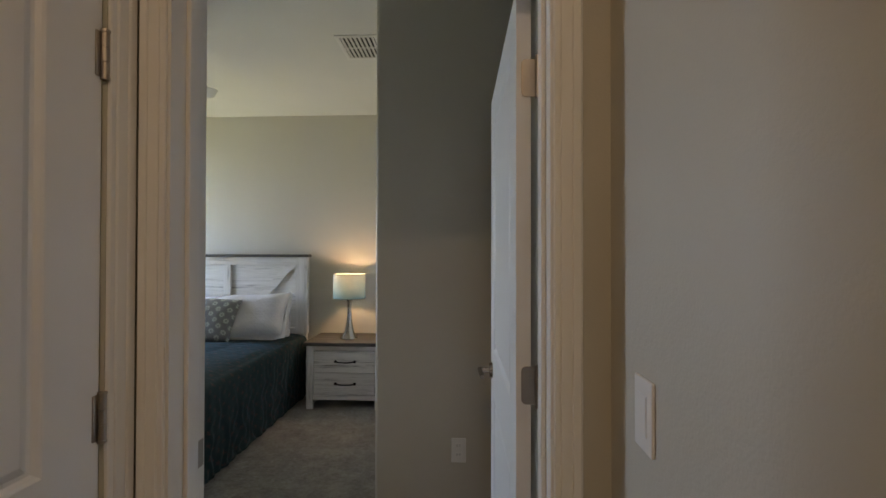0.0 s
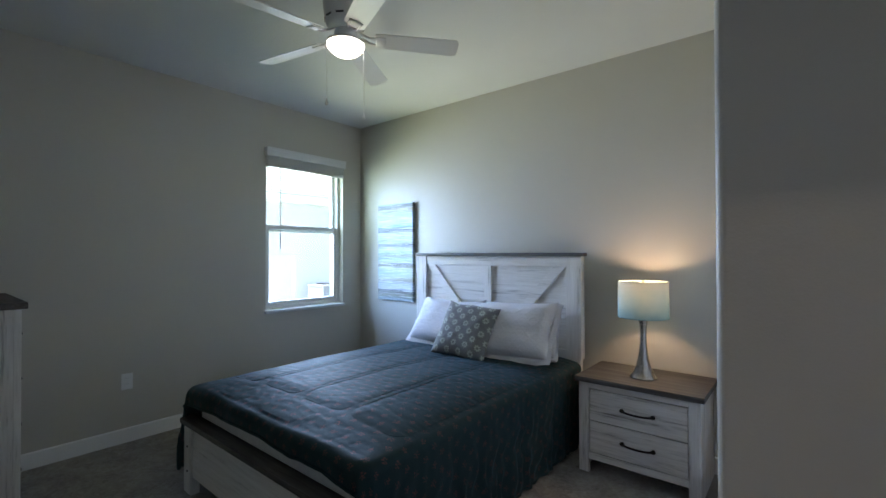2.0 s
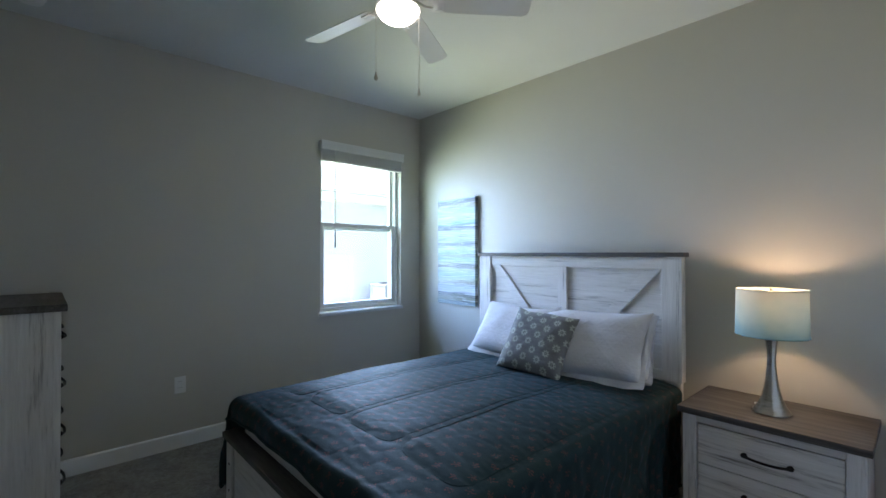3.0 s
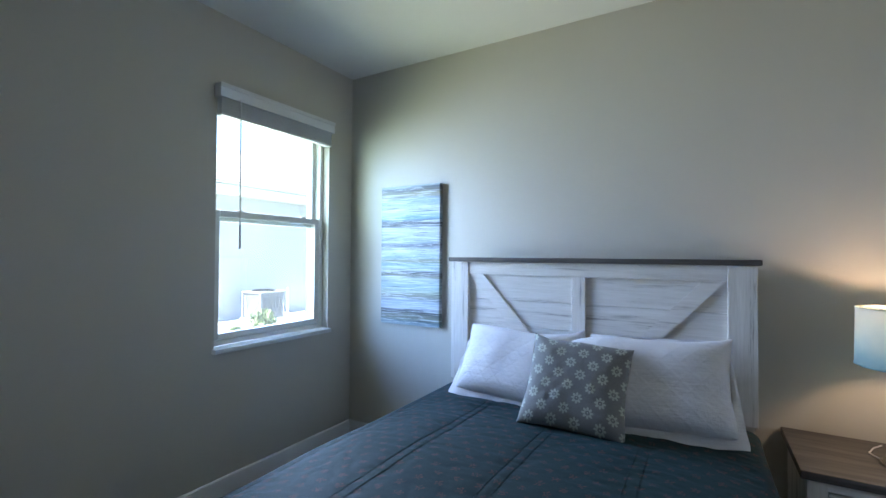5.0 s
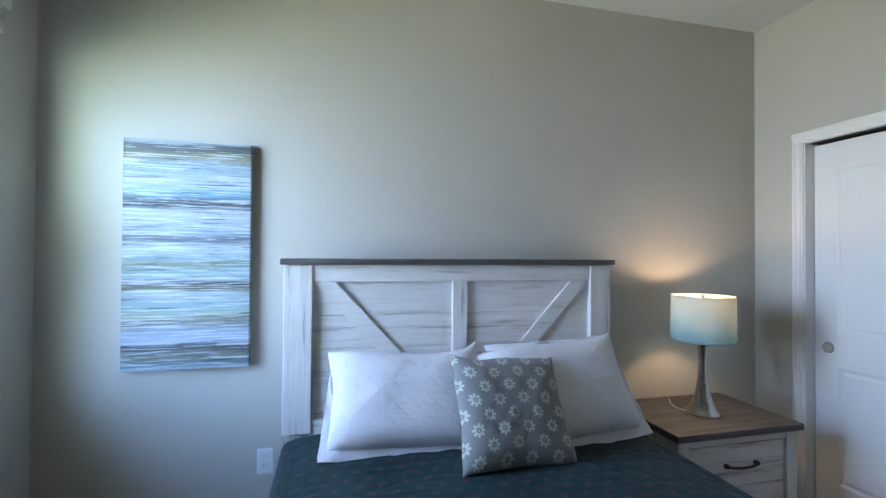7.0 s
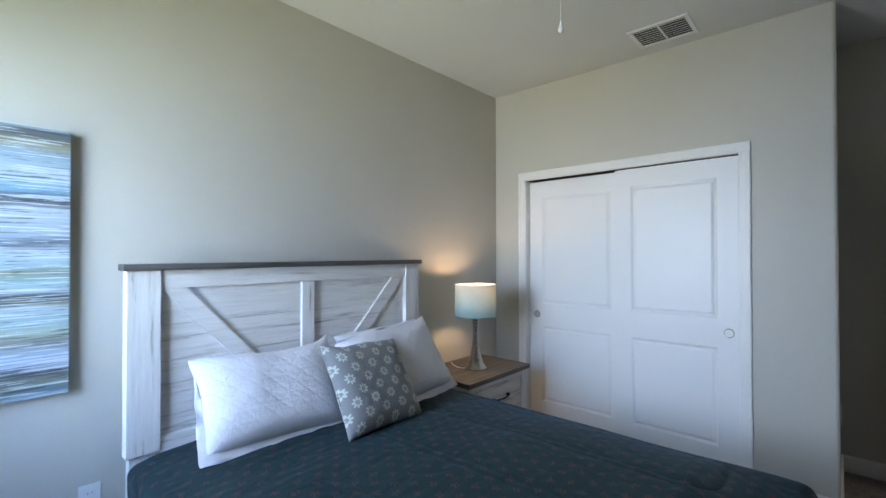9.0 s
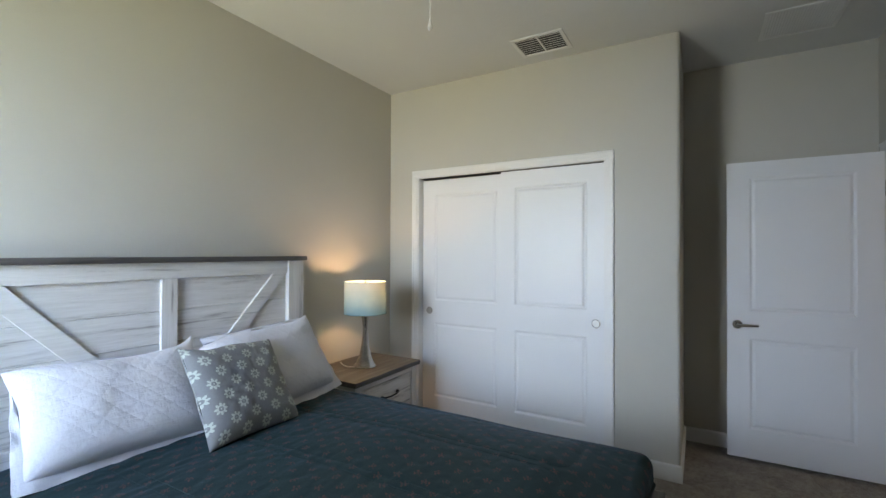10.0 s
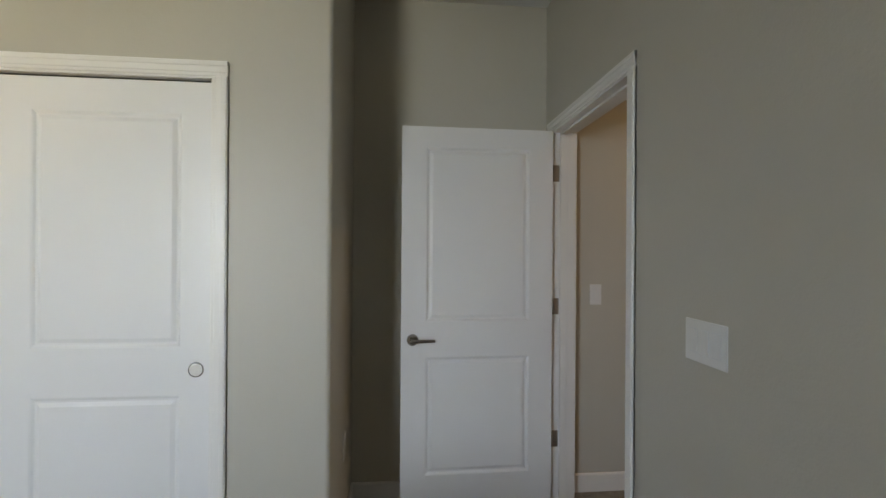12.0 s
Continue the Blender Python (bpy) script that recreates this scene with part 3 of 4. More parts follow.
# closed door in the hall's west wall
hd = thing("door_2", "closed white two-panel hall door with satin nickel hinges", "door", pose(HX - 0.006, HD1, 0.02, 0, 0, -90))
hd["kind"] = "structure"
part("slab", door_slab(HD1 - HD0 - 0.004, 2.025, 0.035, 0.115, (0.200, 0.820, 1.005, 1.915)), MAT_DOOR, hd, at=Matrix.Translation((0, -0.035, 0)))
for z in (0.34, 1.068, 1.786):
    bm = bmesh.new()
    for k in (-0.03, 0.0, 0.03):
        rod(bm, (0.0, 0.008, z + k - 0.0142), (0.0, 0.008, z + k + 0.0142), 0.0075, 12)
    rod(bm, (0.0, 0.008, z + 0.0445), (0.0, 0.008, z + 0.050), 0.0085, 12)
    rod(bm, (0.0, 0.008, z - 0.050), (0.0, 0.008, z - 0.0445), 0.0085, 12)
    box(bm, 0.002, 0.016, -0.0005, 0.003, z - 0.045, z + 0.045, 0.0008, 1)
    part("hinge", bm, MAT_BRASSY, hd, "satin nickel hinge", smooth=True)
lever(hd, HD1 - HD0 - 0.07, 0.0, 0.912, 1, -1)


def closet_door(name_m, w):
    ob = thing("closet_door", "white two-panel sliding closet door with a round finger pull", "door", name_m, "sliding closet doors")
    part("slab", door_slab(w, 2.022, 0.033, 0.112, (0.200, 0.822, 1.005, 1.90)), MAT_DOOR, ob)
    return ob


def finger_pull(parent, x, z):
    bm = lathe([(0.0245, 0.0024), (0.0255, 0.0046), (0.0275, 0.0046), (0.0292, 0.0008)], 32)
    part("pull_ring", bm, MAT_LEVER, parent, "dark rim of the finger pull", True, Matrix.Translation((x, 0, z)) @ pose(0, 0, 0, 90, 0, 0))
    bm = lathe([(0.0, 0.0018), (0.018, 0.0019), (0.0235, 0.0028), (0.0246, 0.0034)], 32)
    part("finger_pull", bm, MAT_SATIN, parent, "round satin nickel finger pull", True, Matrix.Translation((x, 0, z)) @ pose(0, 0, 0, 90, 0, 0))


front = closet_door(pose(EAST + 0.022, 3.503, 0.021, 0, 0, -90), 3.503 - CY0 - 0.004)
finger_pull(front, 3.503 - 2.799, 0.919)
rear = closet_door(pose(EAST + 0.064, CY1 - 0.003, 0.014, 0, 0, -90), 0.80)
finger_pull(rear, CY1 - 0.003 - 4.170, 0.919)

# ---- window ----
win = thing("window_1", "white vinyl single-hung window above a marble sill", "window")
win["kind"] = "structure"
FX0, FX1 = -4.092, -4.002
def ring(name, x0, x1, y0, y1, z0, z1, w, mat, parent, label=""):
    bm = a_box(x0, x1, y0, y0 + w, z0, z1, 0.004)
    box(bm, x0, x1, y1 - w, y1, z0, z1, 0.004)
    box(bm, x0, x1, y0 + w, y1 - w, z0, z0 + w, 0.004)
    box(bm, x0, x1, y0 + w, y1 - w, z1 - w, z1, 0.004)
    return part(name, bm, mat, parent, label)
ring("window_frame", FX0, FX1, WY0, WY1, WZ0, WZ1, 0.032, MAT_VINYL, win)
ring("upper_sash", FX0 + 0.008, FX0 + 0.042, WY0 + 0.032, WY1 - 0.032, 1.608, WZ1 - 0.032, 0.034, MAT_VINYL, win)
low = ring("lower_sash", FX0 + 0.044, FX1 - 0.008, WY0 + 0.032, WY1 - 0.032, WZ0 + 0.032, 1.672, 0.038, MAT_VINYL, win)
for y in (3.62, 4.12):
    part("sash_lock", a_box(FX1 - 0.032, FX1 - 0.010, y - 0.022, y + 0.022, 1.672, 1.684, 0.004), MAT_VINYL, low)
for x, z0, z1 in ((FX0 + 0.025, 1.64, WZ1 - 0.064), (FX1 - 0.026, WZ0 + 0.066, 1.638)):
    g_ob = part("pane", a_box(x - 0.002, x + 0.002, WY0 + 0.064, WY1 - 0.064, z0, z1), MAT_GLASS, win, "clear glass pane")
    g_ob.visible_shadow = False
structure("window_sill", a_box(FX1, -3.905, WY0 - 0.012, WY1 + 0.006, WZ0 - 0.03, WZ0 - 0.001, 0.006), MAT_STONE, "pale marble window sill with a rounded nose", "window sill", True)

blind = thing("window_blind", "white faux-wood blind drawn up under its valance", "blind", pose(0, 0, 0))
V = WEST
bm = a_box(V + 0.048, V + 0.060, 3.388, 4.290, 2.312, 2.392, 0.004)
box(bm, V + 0.001, V + 0.048, 3.388, 3.400, 2.312, 2.392, 0.003)
box(bm, V + 0.001, V + 0.048, 4.278, 4.290, 2.312, 2.392, 0.003)
box(bm, V + 0.056, V + 0.065, 3.386, 4.292, 2.368, 2.394, 0.003)
part("valance", bm, MAT_BLIND, blind)
part("headrail", a_box(V + 0.004, V + 0.042, 3.402, 4.27, 2.338, 2.38, 0.002), MAT_BLIND, blind)
for i in range(15):
    z = 2.226 + i * 0.0062
    dx = 0.0025 * math.sin(i * 2.3)
    part("slat", a_box(V + 0.002 + dx * 0.3, V + 0.046 + dx, 3.404, 4.272, z, z + 0.0028), MAT_BLIND, blind)
part("bottom_rail", a_box(V + 0.002, V + 0.047, 3.404, 4.272, 2.212, 2.224, 0.003), MAT_BLIND, blind)
bm = bmesh.new()
rod(bm, (V + 0.062, 3.515, 2.33), (V + 0.060, 3.520, 1.58), 0.0036, 8)
part("wand", bm, MAT_PLASTIC, blind, "thin tilt wand")
bm = bmesh.new()
rod(bm, (V + 0.060, 3.520, 1.58), (V + 0.060, 3.521, 1.44), 0.0055, 10, 0.0065)
part("wand_grip", bm, MAT_ACGREY, blind, smooth=True)

# ---- bed ----
BX0, BX1 = -2.932, -1.300            # outer faces of the headboard's posts
HB = 4.392                            # front of the posts
bed = thing("bed", "whitewashed wooden farmhouse bed with weathered brown caps", "bed", pose(-2.120, 0, 0))
bx = lambda x: x + 2.120
for x0, x1 in ((BX0, BX0 + 0.122), (BX1 - 0.118, BX1)):
    part("headboard_post", a_box(bx(x0), bx(x1), HB, HB + 0.06, 0.617, 1.370, 0.004), MAT_WW["z"], bed)
    part("headboard_leg", a_box(bx(x0) + 0.012, bx(x1) - 0.012, HB + 0.012, HB + 0.055, 0.0, 0.616, 0.003), MAT_WW["z"], bed)
part("headboard_cap", a_box(bx(BX0) - 0.014, bx(BX1) + 0.016, HB - 0.018, HB + 0.075, 1.371, 1.398, 0.005), MAT_GB["x"], bed, "weathered brown wooden cap")
IX0, IX1 = BX0 + 0.122, BX1 - 0.118
part("top_rail", a_box(bx(IX0), bx(IX1), HB + 0.008, HB + 0.045, 1.292, 1.3705, 0.003), MAT_WW["x"], bed)
part("bottom_rail", a_box(bx(IX0), bx(IX1), HB + 0.008, HB + 0.045, 0.57, 0.674, 0.003), MAT_WW["x"], bed)
part("centre_stile", a_box(-0.037, 0.037, HB + 0.010, HB + 0.045, 0.674, 1.292, 0.003), MAT_WW["z"], bed)
for i in range(4):
    z0 = 0.674 + i * 0.1545
    part("plank", a_box(bx(IX0), bx(IX1), HB + 0.027, HB + 0.043, z0 + 0.0008, z0 + 0.1537, 0.0012, 1), MAT_WW["x"], bed)


def brace(x_top, x_bot, z_top, z_bot, width):
    """Diagonal board between rail and stile, cut level at both ends."""
    bm = bmesh.new()
    hw = width / 2
    rows = [(x_top - hw, z_top), (x_top + hw, z_top), (x_bot + hw, z_bot), (x_bot - hw, z_bot)]
    lo = [bm.verts.new((x, HB + 0.013, z)) for x, z in rows]
    hi = [bm.verts.new((x, HB + 0.0268, z)) for x, z in rows]
    bm.faces.new(lo)
    bm.faces.new(hi[::-1])
    for i in range(4):
        bm.faces.new((lo[i], lo[(i + 1) % 4], hi[(i + 1) % 4], hi[i]))
    return bm


part("brace", brace(bx(-2.757), bx(-2.20), 1.2915, 0.675, 0.098), MAT_WW["x"], bed)
part("brace", brace(bx(-1.473), bx(-2.040), 1.2915, 0.675, 0.098), MAT_WW["x"], bed)
FB = 2.328
for x0, x1 in ((-2.885, -2.785), (-1.350, -1.250)):
    p = part("footboard_post", a_box(bx(x0), bx(x1), FB, FB + 0.05, 0.0, 0.398, 0.004), MAT_WW["z"], bed)
    for z in (0.13, 0.27):
        bm = bmesh.new()
        rod(bm, (bx((x0 + x1) / 2), FB + 0.001, z), (bx((x0 + x1) / 2), FB - 0.002, z), 0.007, 12)
        part("bolt_cover", bm, MAT_BLACK, p)
part("footboard_cap", a_box(bx(-2.900), bx(-1.235), FB - 0.018, FB + 0.072, 0.398, 0.428, 0.005), MAT_GB["x"], bed, "weathered brown wooden cap")
part("footboard_panel", a_box(bx(-2.785), bx(-1.350), FB + 0.012, FB + 0.035, 0.10, 0.398, 0.002), MAT_WW["x"], bed)
for x in (-2.850, -1.372):
    part("side_rail", a_box(bx(x), bx(x) + 0.022, FB + 0.05, HB + 0.012, 0.13, 0.30, 0.003), MAT_WW["y"], bed)
for i in range(8):
    y = 2.46 + i * 0.26
    part("slat", a_box(bx(-2.828), bx(-1.372), y, y + 0.07, 0.262, 0.28, 0.002, 1), MAT_WW["x"], bed)

mattress = whole("mattress", a_box(-2.860, -1.362, 2.405, 4.39, 0.302, 0.592, 0.05, 5), MAT_TICKING, "pale quilted mattress, mostly under the comforter", "mattress", None, True)


# ---- comforter ----
def comforter():
    """A quilted cover draped over the mattress: hem, side, top, side, hem across; foot overhang to head along."""
    half, top, rs = 0.772, 0.606, 0.050
    east_drop, west_drop, foot_drop = 0.605, 0.50, 0.135
    y_foot, y_head = 2.402, 4.372
    nu, nv = 250, 220
    across = east_drop + west_drop + 2 * half
    along = foot_drop + (y_head - y_foot)
    bm = bmesh.new()
    uvl = bm.loops.layers.uv.new("UVMap")
    period, wide = 0.385, 0.172

    def stitch(x, y):
        """Distance to the nearest stitched line: long channels with a rounded end near the foot."""
        cx = (math.floor(x / period) + 0.5) * period
        qx, qy = abs(x - cx) - wide + 0.07, (y_foot + 0.19) - y + 0.07
        return abs(min(max(qx, qy), 0.0) + math.hypot(max(qx, 0.0), max(qy, 0.0)) - 0.07)

    grid = []
    for j in range(nv + 1):
        t = along * j / nv
        row = []
        for i in range(nu + 1):
            s = across * i / nu
            a = s - west_drop                 # 0 at the west shoulder
            # across: x, and how far down the side
            if a < 0:
                x, down, side = -half, -a, -1
            elif a > 2 * half:
                x, down, side = half, a - 2 * half, 1
            else:
                x, down, side = a - half, 0.0, 0
            b = t - foot_drop
            y, fdown = (y_foot, -b) if b < 0 else (y_foot + b, 0.0)
            n1 = noise.noise(Vector((s * 3.1, t * 2.3, 0.0)))
            n2 = noise.noise(Vector((s * 9.0, t * 7.0, 4.0)))
            n3 = noise.noise(Vector((s * 7.0 + 0.8 * n1, t * 33.0 + 2 * n1, 9.0)))
            crown = (0.056 - 0.030 * min(1.0, max(0.0, (b - 0.9) / 0.6))) * (1 - min(1, (x / half) ** 4)) * min(1, max(0.0, b) / 0.28) ** 0.8
            z = top + crown
            if down == 0:
                sd = stitch(x, y)
                puff = 0.0040 * min(1.0, sd / 0.05) ** 0.6
                z += puff + 0.003 * n1 + 0.0012 * n2 + 0.0032 * n3 * (0.35 + 0.65 * math.exp(-sd / 0.07)) + 0.0014 * noise.noise(Vector((s * 2.2 + n1, t * 9.0 + 1.5 * n1, 21.0))) + 0.0007 * noise.noise(Vector((s * 26.0, t * 40.0, 2.0))) - 0.0022 * max(0.0, 0.16 - abs(noise.noise(Vector((s * 4.0 + n2, t * 6.5 - n1, 12.0))))) / 0.16
            if down or fdown:
                # round the shoulder, then fall
                tot = math.hypot(down, fdown) if down and fdown else down + fdown
                ang = min(tot / rs, math.pi / 2)
                out = rs * math.sin(ang)
                fall = rs * (1 - math.cos(ang)) + max(0.0, tot - rs * math.pi / 2)
                wx = (down / tot) if tot else 0.0
                wy = (fdown / tot) if tot else 0.0
                depth = min(1.0, fall / 0.4)
                ripple = depth * (0.007 * math.sin(t * 29 + 3 * n1) + 0.006 * math.sin(t * 67 + 5 * n2)) + 0.007 * n1
                x += side * wx * (out + ripple - 0.012 * depth)
                frip = 0.006 * math.sin(s * 13) + 0.006 * n2
                y -= wy * (out + frip)
                z -= fall
                z += 0.006 * n1
                if fdown and not down:
                    z += 0.020 * math.sin((x / half + 1) * math.pi / 2) * min(1, fdown / foot_drop)
                if side < 0:
                    y -= 0.075 * depth * max(0.0, 1 - max(b, 0.0) / 0.35)
                elif down and fdown:
                    y += 0.02 * depth
            # the side hangs a little shorter towards the foot of the west side
            row.append((x - 2.112, y, max(z, 0.012 + 0.004 * n1), s, t))
        grid.append(row)
    vs = [[bm.verts.new(p[:3]) for p in row] for row in grid]
    for j in range(nv):
        for i in range(nu):
            f = bm.faces.new((vs[j][i], vs[j][i + 1], vs[j + 1][i + 1], vs[j + 1][i]))
            for loop, (jj, ii) in zip(f.loops, ((j, i), (j, i + 1), (j + 1, i + 1), (j + 1, i))):
                loop[uvl].uv = grid[jj][ii][3:]
    me = bpy.data.meshes.new("comforter")
    bm.to_mesh(me)
    bm.free()
    me.materials.append(MAT_COMFORTER)
    me.shade_smooth()
    ob = new("comforter", me)
    sol = ob.modifiers.new("thickness", "SOLIDIFY")
    sol.thickness, sol.offset = 0.014, -1.0
    tagged(ob, "dark teal quilted comforter with small rust flowers draped over the bed", "comforter")

    def spot(x, y):
        """Point of the cloth's top at a place across and along."""
        i = int(round((x + half + west_drop) / across * nu))
        j = int(round((y - y_foot + foot_drop) / along * nv))
        return Vector((x - 2.112, y, grid[j][i][2] + 0.0012))

    for k in range(-2, 2):
        cx, y1 = (k + 0.5) * period, y_foot + 0.19
        pts = [(cx - wide, y_head - 0.03 - i * 0.02) for i in range(int((y_head - 0.03 - y1 - 0.07) / 0.02))]
        pts += [(cx - wide + 0.07 - 0.07 * math.cos(a * math.pi / 16), y1 + 0.07 - 0.07 * math.sin(a * math.pi / 16)) for a in range(9)]
        pts += [(2 * cx - x, y) for x, y in pts[::-1]]
        bm = bmesh.new()
        line = [spot(x, y) for x, y in pts]
        for p, q in zip(line, line[1:]):
            if (q - p).length > 1e-4:
                rod(bm, p, q, 0.0011, 5)
        part("stitching", bm, MAT_COMFORTER, ob)
    edge = [Vector(grid[j][0][:3]) for j in range(nv, -1, -1)] + [Vector(p[:3]) for p in grid[0]] + [Vector(grid[j][nu][:3]) for j in range(nv + 1)]
    bm = bmesh.new()
    for p, q in zip(edge, edge[1:]):
        if (q - p).length > 1e-4:
            rod(bm, p, q, 0.008, 6)
    part("hem", bm, MAT_COMFORTER, ob, smooth=True)
    return ob


comforter()


# ---- pillows ----
def pillow_mesh(w, h, t, pinch=0.05, crumple=0.012, seed=0.0, blunt=0.045, n=84, flare=0.0, peak=(0.0, 0.0)):
    """A stuffed pillow: x width, z height from 0, y thickness; soft corners and an uneven surface."""
    bm = bmesh.new()
    uvl = bm.loops.layers.uv.new("UVMap")
    sheets = []
    for side in (-1, 1):
        rows = []
        for j in range(n + 1):
            v = -1 + 2 * j / n
            row = []
            for i in range(n + 1):
                u = -1 + 2 * i / n
                fx = 1 - pinch * (1 - v * v) * 1.0
                fz = 1 - pinch * (1 - u * u) * 1.0
                soft = 1 - blunt * (u * u * v * v) ** 2.5
                x, z = u * fx * soft * w / 2, v * fz * soft * h / 2
                x *= 1 + flare * max(0.0, v) ** 2
                z += (peak[0] if u < 0 else peak[1]) * (abs(u) ** 6) * max(0.0, v) ** 3
                body = max(0.0, (1 - u ** 4) * (1 - v ** 4)) ** 0.55
                q = noise.noise(Vector((u * 2.1 + seed, v * 2.1, side * 3.0)))
                q2 = noise.noise(Vector((u * 6.5 + seed, v * 6.5, side * 7.0)))
                crease = noise.noise(Vector((u * 3.0 + 9 * seed, v * 11.0, side)))
                y = side * (t / 2 * body * (1 + 0.10 * q) + crumple * body * (0.9 * q2 + 0.4 * crease))
                y += side * body * crumple * (0.45 * noise.noise(Vector((u * 15.0 + seed, v * 13.0, side * 2.0))) - 0.2 * abs(noise.noise(Vector((u * 8.0 + seed + q, v * 9.0, side * 5.0)))))
                sag = 0.012 * (1 + v) * noise.noise(Vector((u * 1.3, seed, 1.0)))
                row.append((x + 0.006 * q, y, z + h / 2 + sag, (u + 1) * w / 2, (v + 1) * h / 2))
            rows.append(row)
        sheets.append(rows)
    for side, rows in zip((-1, 1), sheets):
        vs = [[bm.verts.new(p[:3]) for p in row] for row in rows]
        for j in range(n):
            for i in range(n):
                q = [(j, i), (j, i + 1), (j + 1, i + 1), (j + 1, i)]
                f = bm.faces.new([vs[a][b] for a, b in q])
                for loop, (a, b) in zip(f.loops, q):
                    loop[uvl].uv = rows[a][b][3:]
    bmesh.ops.remove_doubles(bm, verts=bm.verts, dist=0.0008)
    return bm


def flange_mesh(w, h, border, wave, seed):
    """Flat hem round a sham, a little wavy."""
    bm = bmesh.new()
    n = 120
    rings = []
    for k, grow in enumerate((-0.010, 0.0, border * 0.5, border)):
        ring_v = []
        for i in range(n):
            a = 2 * math.pi * i / n
            c, s = math.cos(a), math.sin(a)
            m = max(abs(c), abs(s))
            u, v = c / m, s / m
            soft = 1 - 0.045 * (u * u * v * v) ** 2.5 * (1 if v > 0 else 0.3)
            wide = max(grow, 0.0) * (1.0 if v < -0.9 else 0.22) + min(grow, 0.0)
            x, z = u * (w / 2 + max(wide, grow * (0.5 - 0.4 * v))) * soft, v * (h / 2 + wide) * soft
            y = wave * (k / 3) * noise.noise(Vector((u * 3 + seed, v * 3, k * 0.3)))
            ring_v.append(bm.verts.new((x, y, z + h / 2)))
        rings.append(ring_v)
    for a, b in zip(rings, rings[1:]):
        for i in range(n):
            bm.faces.new((a[i], a[(i + 1) % n], b[(i + 1) % n], b[i]))
    r = bmesh.ops.extrude_face_region(bm, geom=bm.faces[:])
    for v in r["geom"]:
        if isinstance(v, bmesh.types.BMVert):
            v.co.y += 0.004
    return bm


def sham(m, w, h, t, border, seed, label, peak=(0.0, 0.0)):
    ob = thing("pillow", label, "pillow", m, "bed pillows")
    part("stuffed_body", pillow_mesh(w, h, t, 0.035, 0.0014, seed, 0.02, 84, 0.085, peak), MAT_SHAM, ob, smooth=True)
    part("flange", flange_mesh(w * 0.985, h * 0.985, border, 0.03, seed), MAT_SHAM, ob, smooth=True)
    return ob


sham(pose(-2.425, 4.075, 0.648, -34, 2, -3), 0.63, 0.40, 0.17, 0.036, 1.3, "white quilted pillow sham leaning on the headboard", (0.0, 0.055))
sham(pose(-1.722, 4.00, 0.653, -32, -3, 4), 0.665, 0.425, 0.17, 0.036, 4.7, "white quilted pillow sham slumped against another pillow", (-0.01, 0.012))
sham(pose(-1.70, 4.16, 0.638, -22, -2, 2), 0.60, 0.40, 0.12, 0.02, 7.9, "plain white pillow half hidden behind a sham")
cush = thing("throw_cushion", "grey square cushion printed with pale star flowers", "cushion", pose(-2.033, 3.845, 0.628, -33, 3, 3))
part("cover", pillow_mesh(0.47, 0.44, 0.14, 0.07, 0.003, 2.2, 0.0), MAT_CUSHION, cush, smooth=True)


# ---- drawer furniture ----
def bar_pull(parent, x, y, z, length, axis_out):
    """Black bow handle on two round roses; sticks out along -y or +y."""
    o = axis_out
    bm = bmesh.new()
    for e in (-1, 1):
        bmesh.ops.create_uvsphere(bm, u_segments=14, v_segments=8, radius=0.0125, matrix=Matrix.Translation((x + e * length / 2, y + o * 0.012, z)) @ Matrix.Diagonal((1.15, 1.0, 0.95, 1)))
        rod(bm, (x + e * length / 2, y, z), (x + e * length / 2, y + o * 0.012, z), 0.010, 14, 0.008)
    pts = [(x + length / 2 * k / 6, y + o * (0.030 - 0.012 * (abs(k) / 6) ** 3), z - 0.006 * (1 - (k / 6) ** 2)) for k in range(-6, 7)]
    for a, b in zip(pts, pts[1:]):
        rod(bm, a, b, 0.0062, 10)
    part("handle", bm, MAT_BLACK, parent, "black iron bow handle", smooth=True)


def nightstand():
    """Local origin at the floor in the middle of the front; y to the back."""
    w, d = 0.690, 0.455
    ns = thing("nightstand", "whitewashed two-drawer nightstand with a weathered brown top", "nightstand", pose(-0.8375, 4.052, 0))
    part("top", a_box(-0.366, 0.366, -0.020, 0.478, 0.572, 0.605, 0.004), MAT_GB["x"], ns, "weathered brown wooden top")
    for x in (-w / 2, w / 2 - 0.062):
        part("front_post", a_box(x, x + 0.062, 0.0, 0.03, 0.0, 0.572, 0.003), MAT_WW["z"], ns)
        part("side_panel", a_box(x + (0.002 if x < 0 else 0.04), x + (0.022 if x < 0 else 0.060), 0.030, d, 0.0, 0.572, 0.002), MAT_WW["z"], ns)
    part("top_rail", a_box(-w / 2 + 0.062, w / 2 - 0.062, 0.004, 0.028, 0.534, 0.572, 0.002), MAT_WW["x"], ns)
    part("apron", a_box(-w / 2 + 0.062, w / 2 - 0.062, 0.004, 0.028, 0.085, 0.127, 0.002), MAT_WW["x"], ns)
    part("back_panel", a_box(-w / 2 + 0.022, w / 2 - 0.022, d - 0.012, d, 0.05, 0.572), MAT_WW["x"], ns)
    part("bottom", a_box(-w / 2 + 0.022, w / 2 - 0.022, 0.030, d - 0.012, 0.10, 0.118), MAT_WW["x"], ns)
    for z0, z1 in ((0.131, 0.326), (0.331, 0.526)):
        dr = part("drawer", a_box(-w / 2 + 0.066, w / 2 - 0.066, 0.010, 0.029, z0, z1, 0.003), MAT_WW["x"], ns)
        bar_pull(dr, 0.012, 0.010, (z0 + z1) / 2 + 0.004, 0.175, -1)
    return ns


nightstand()


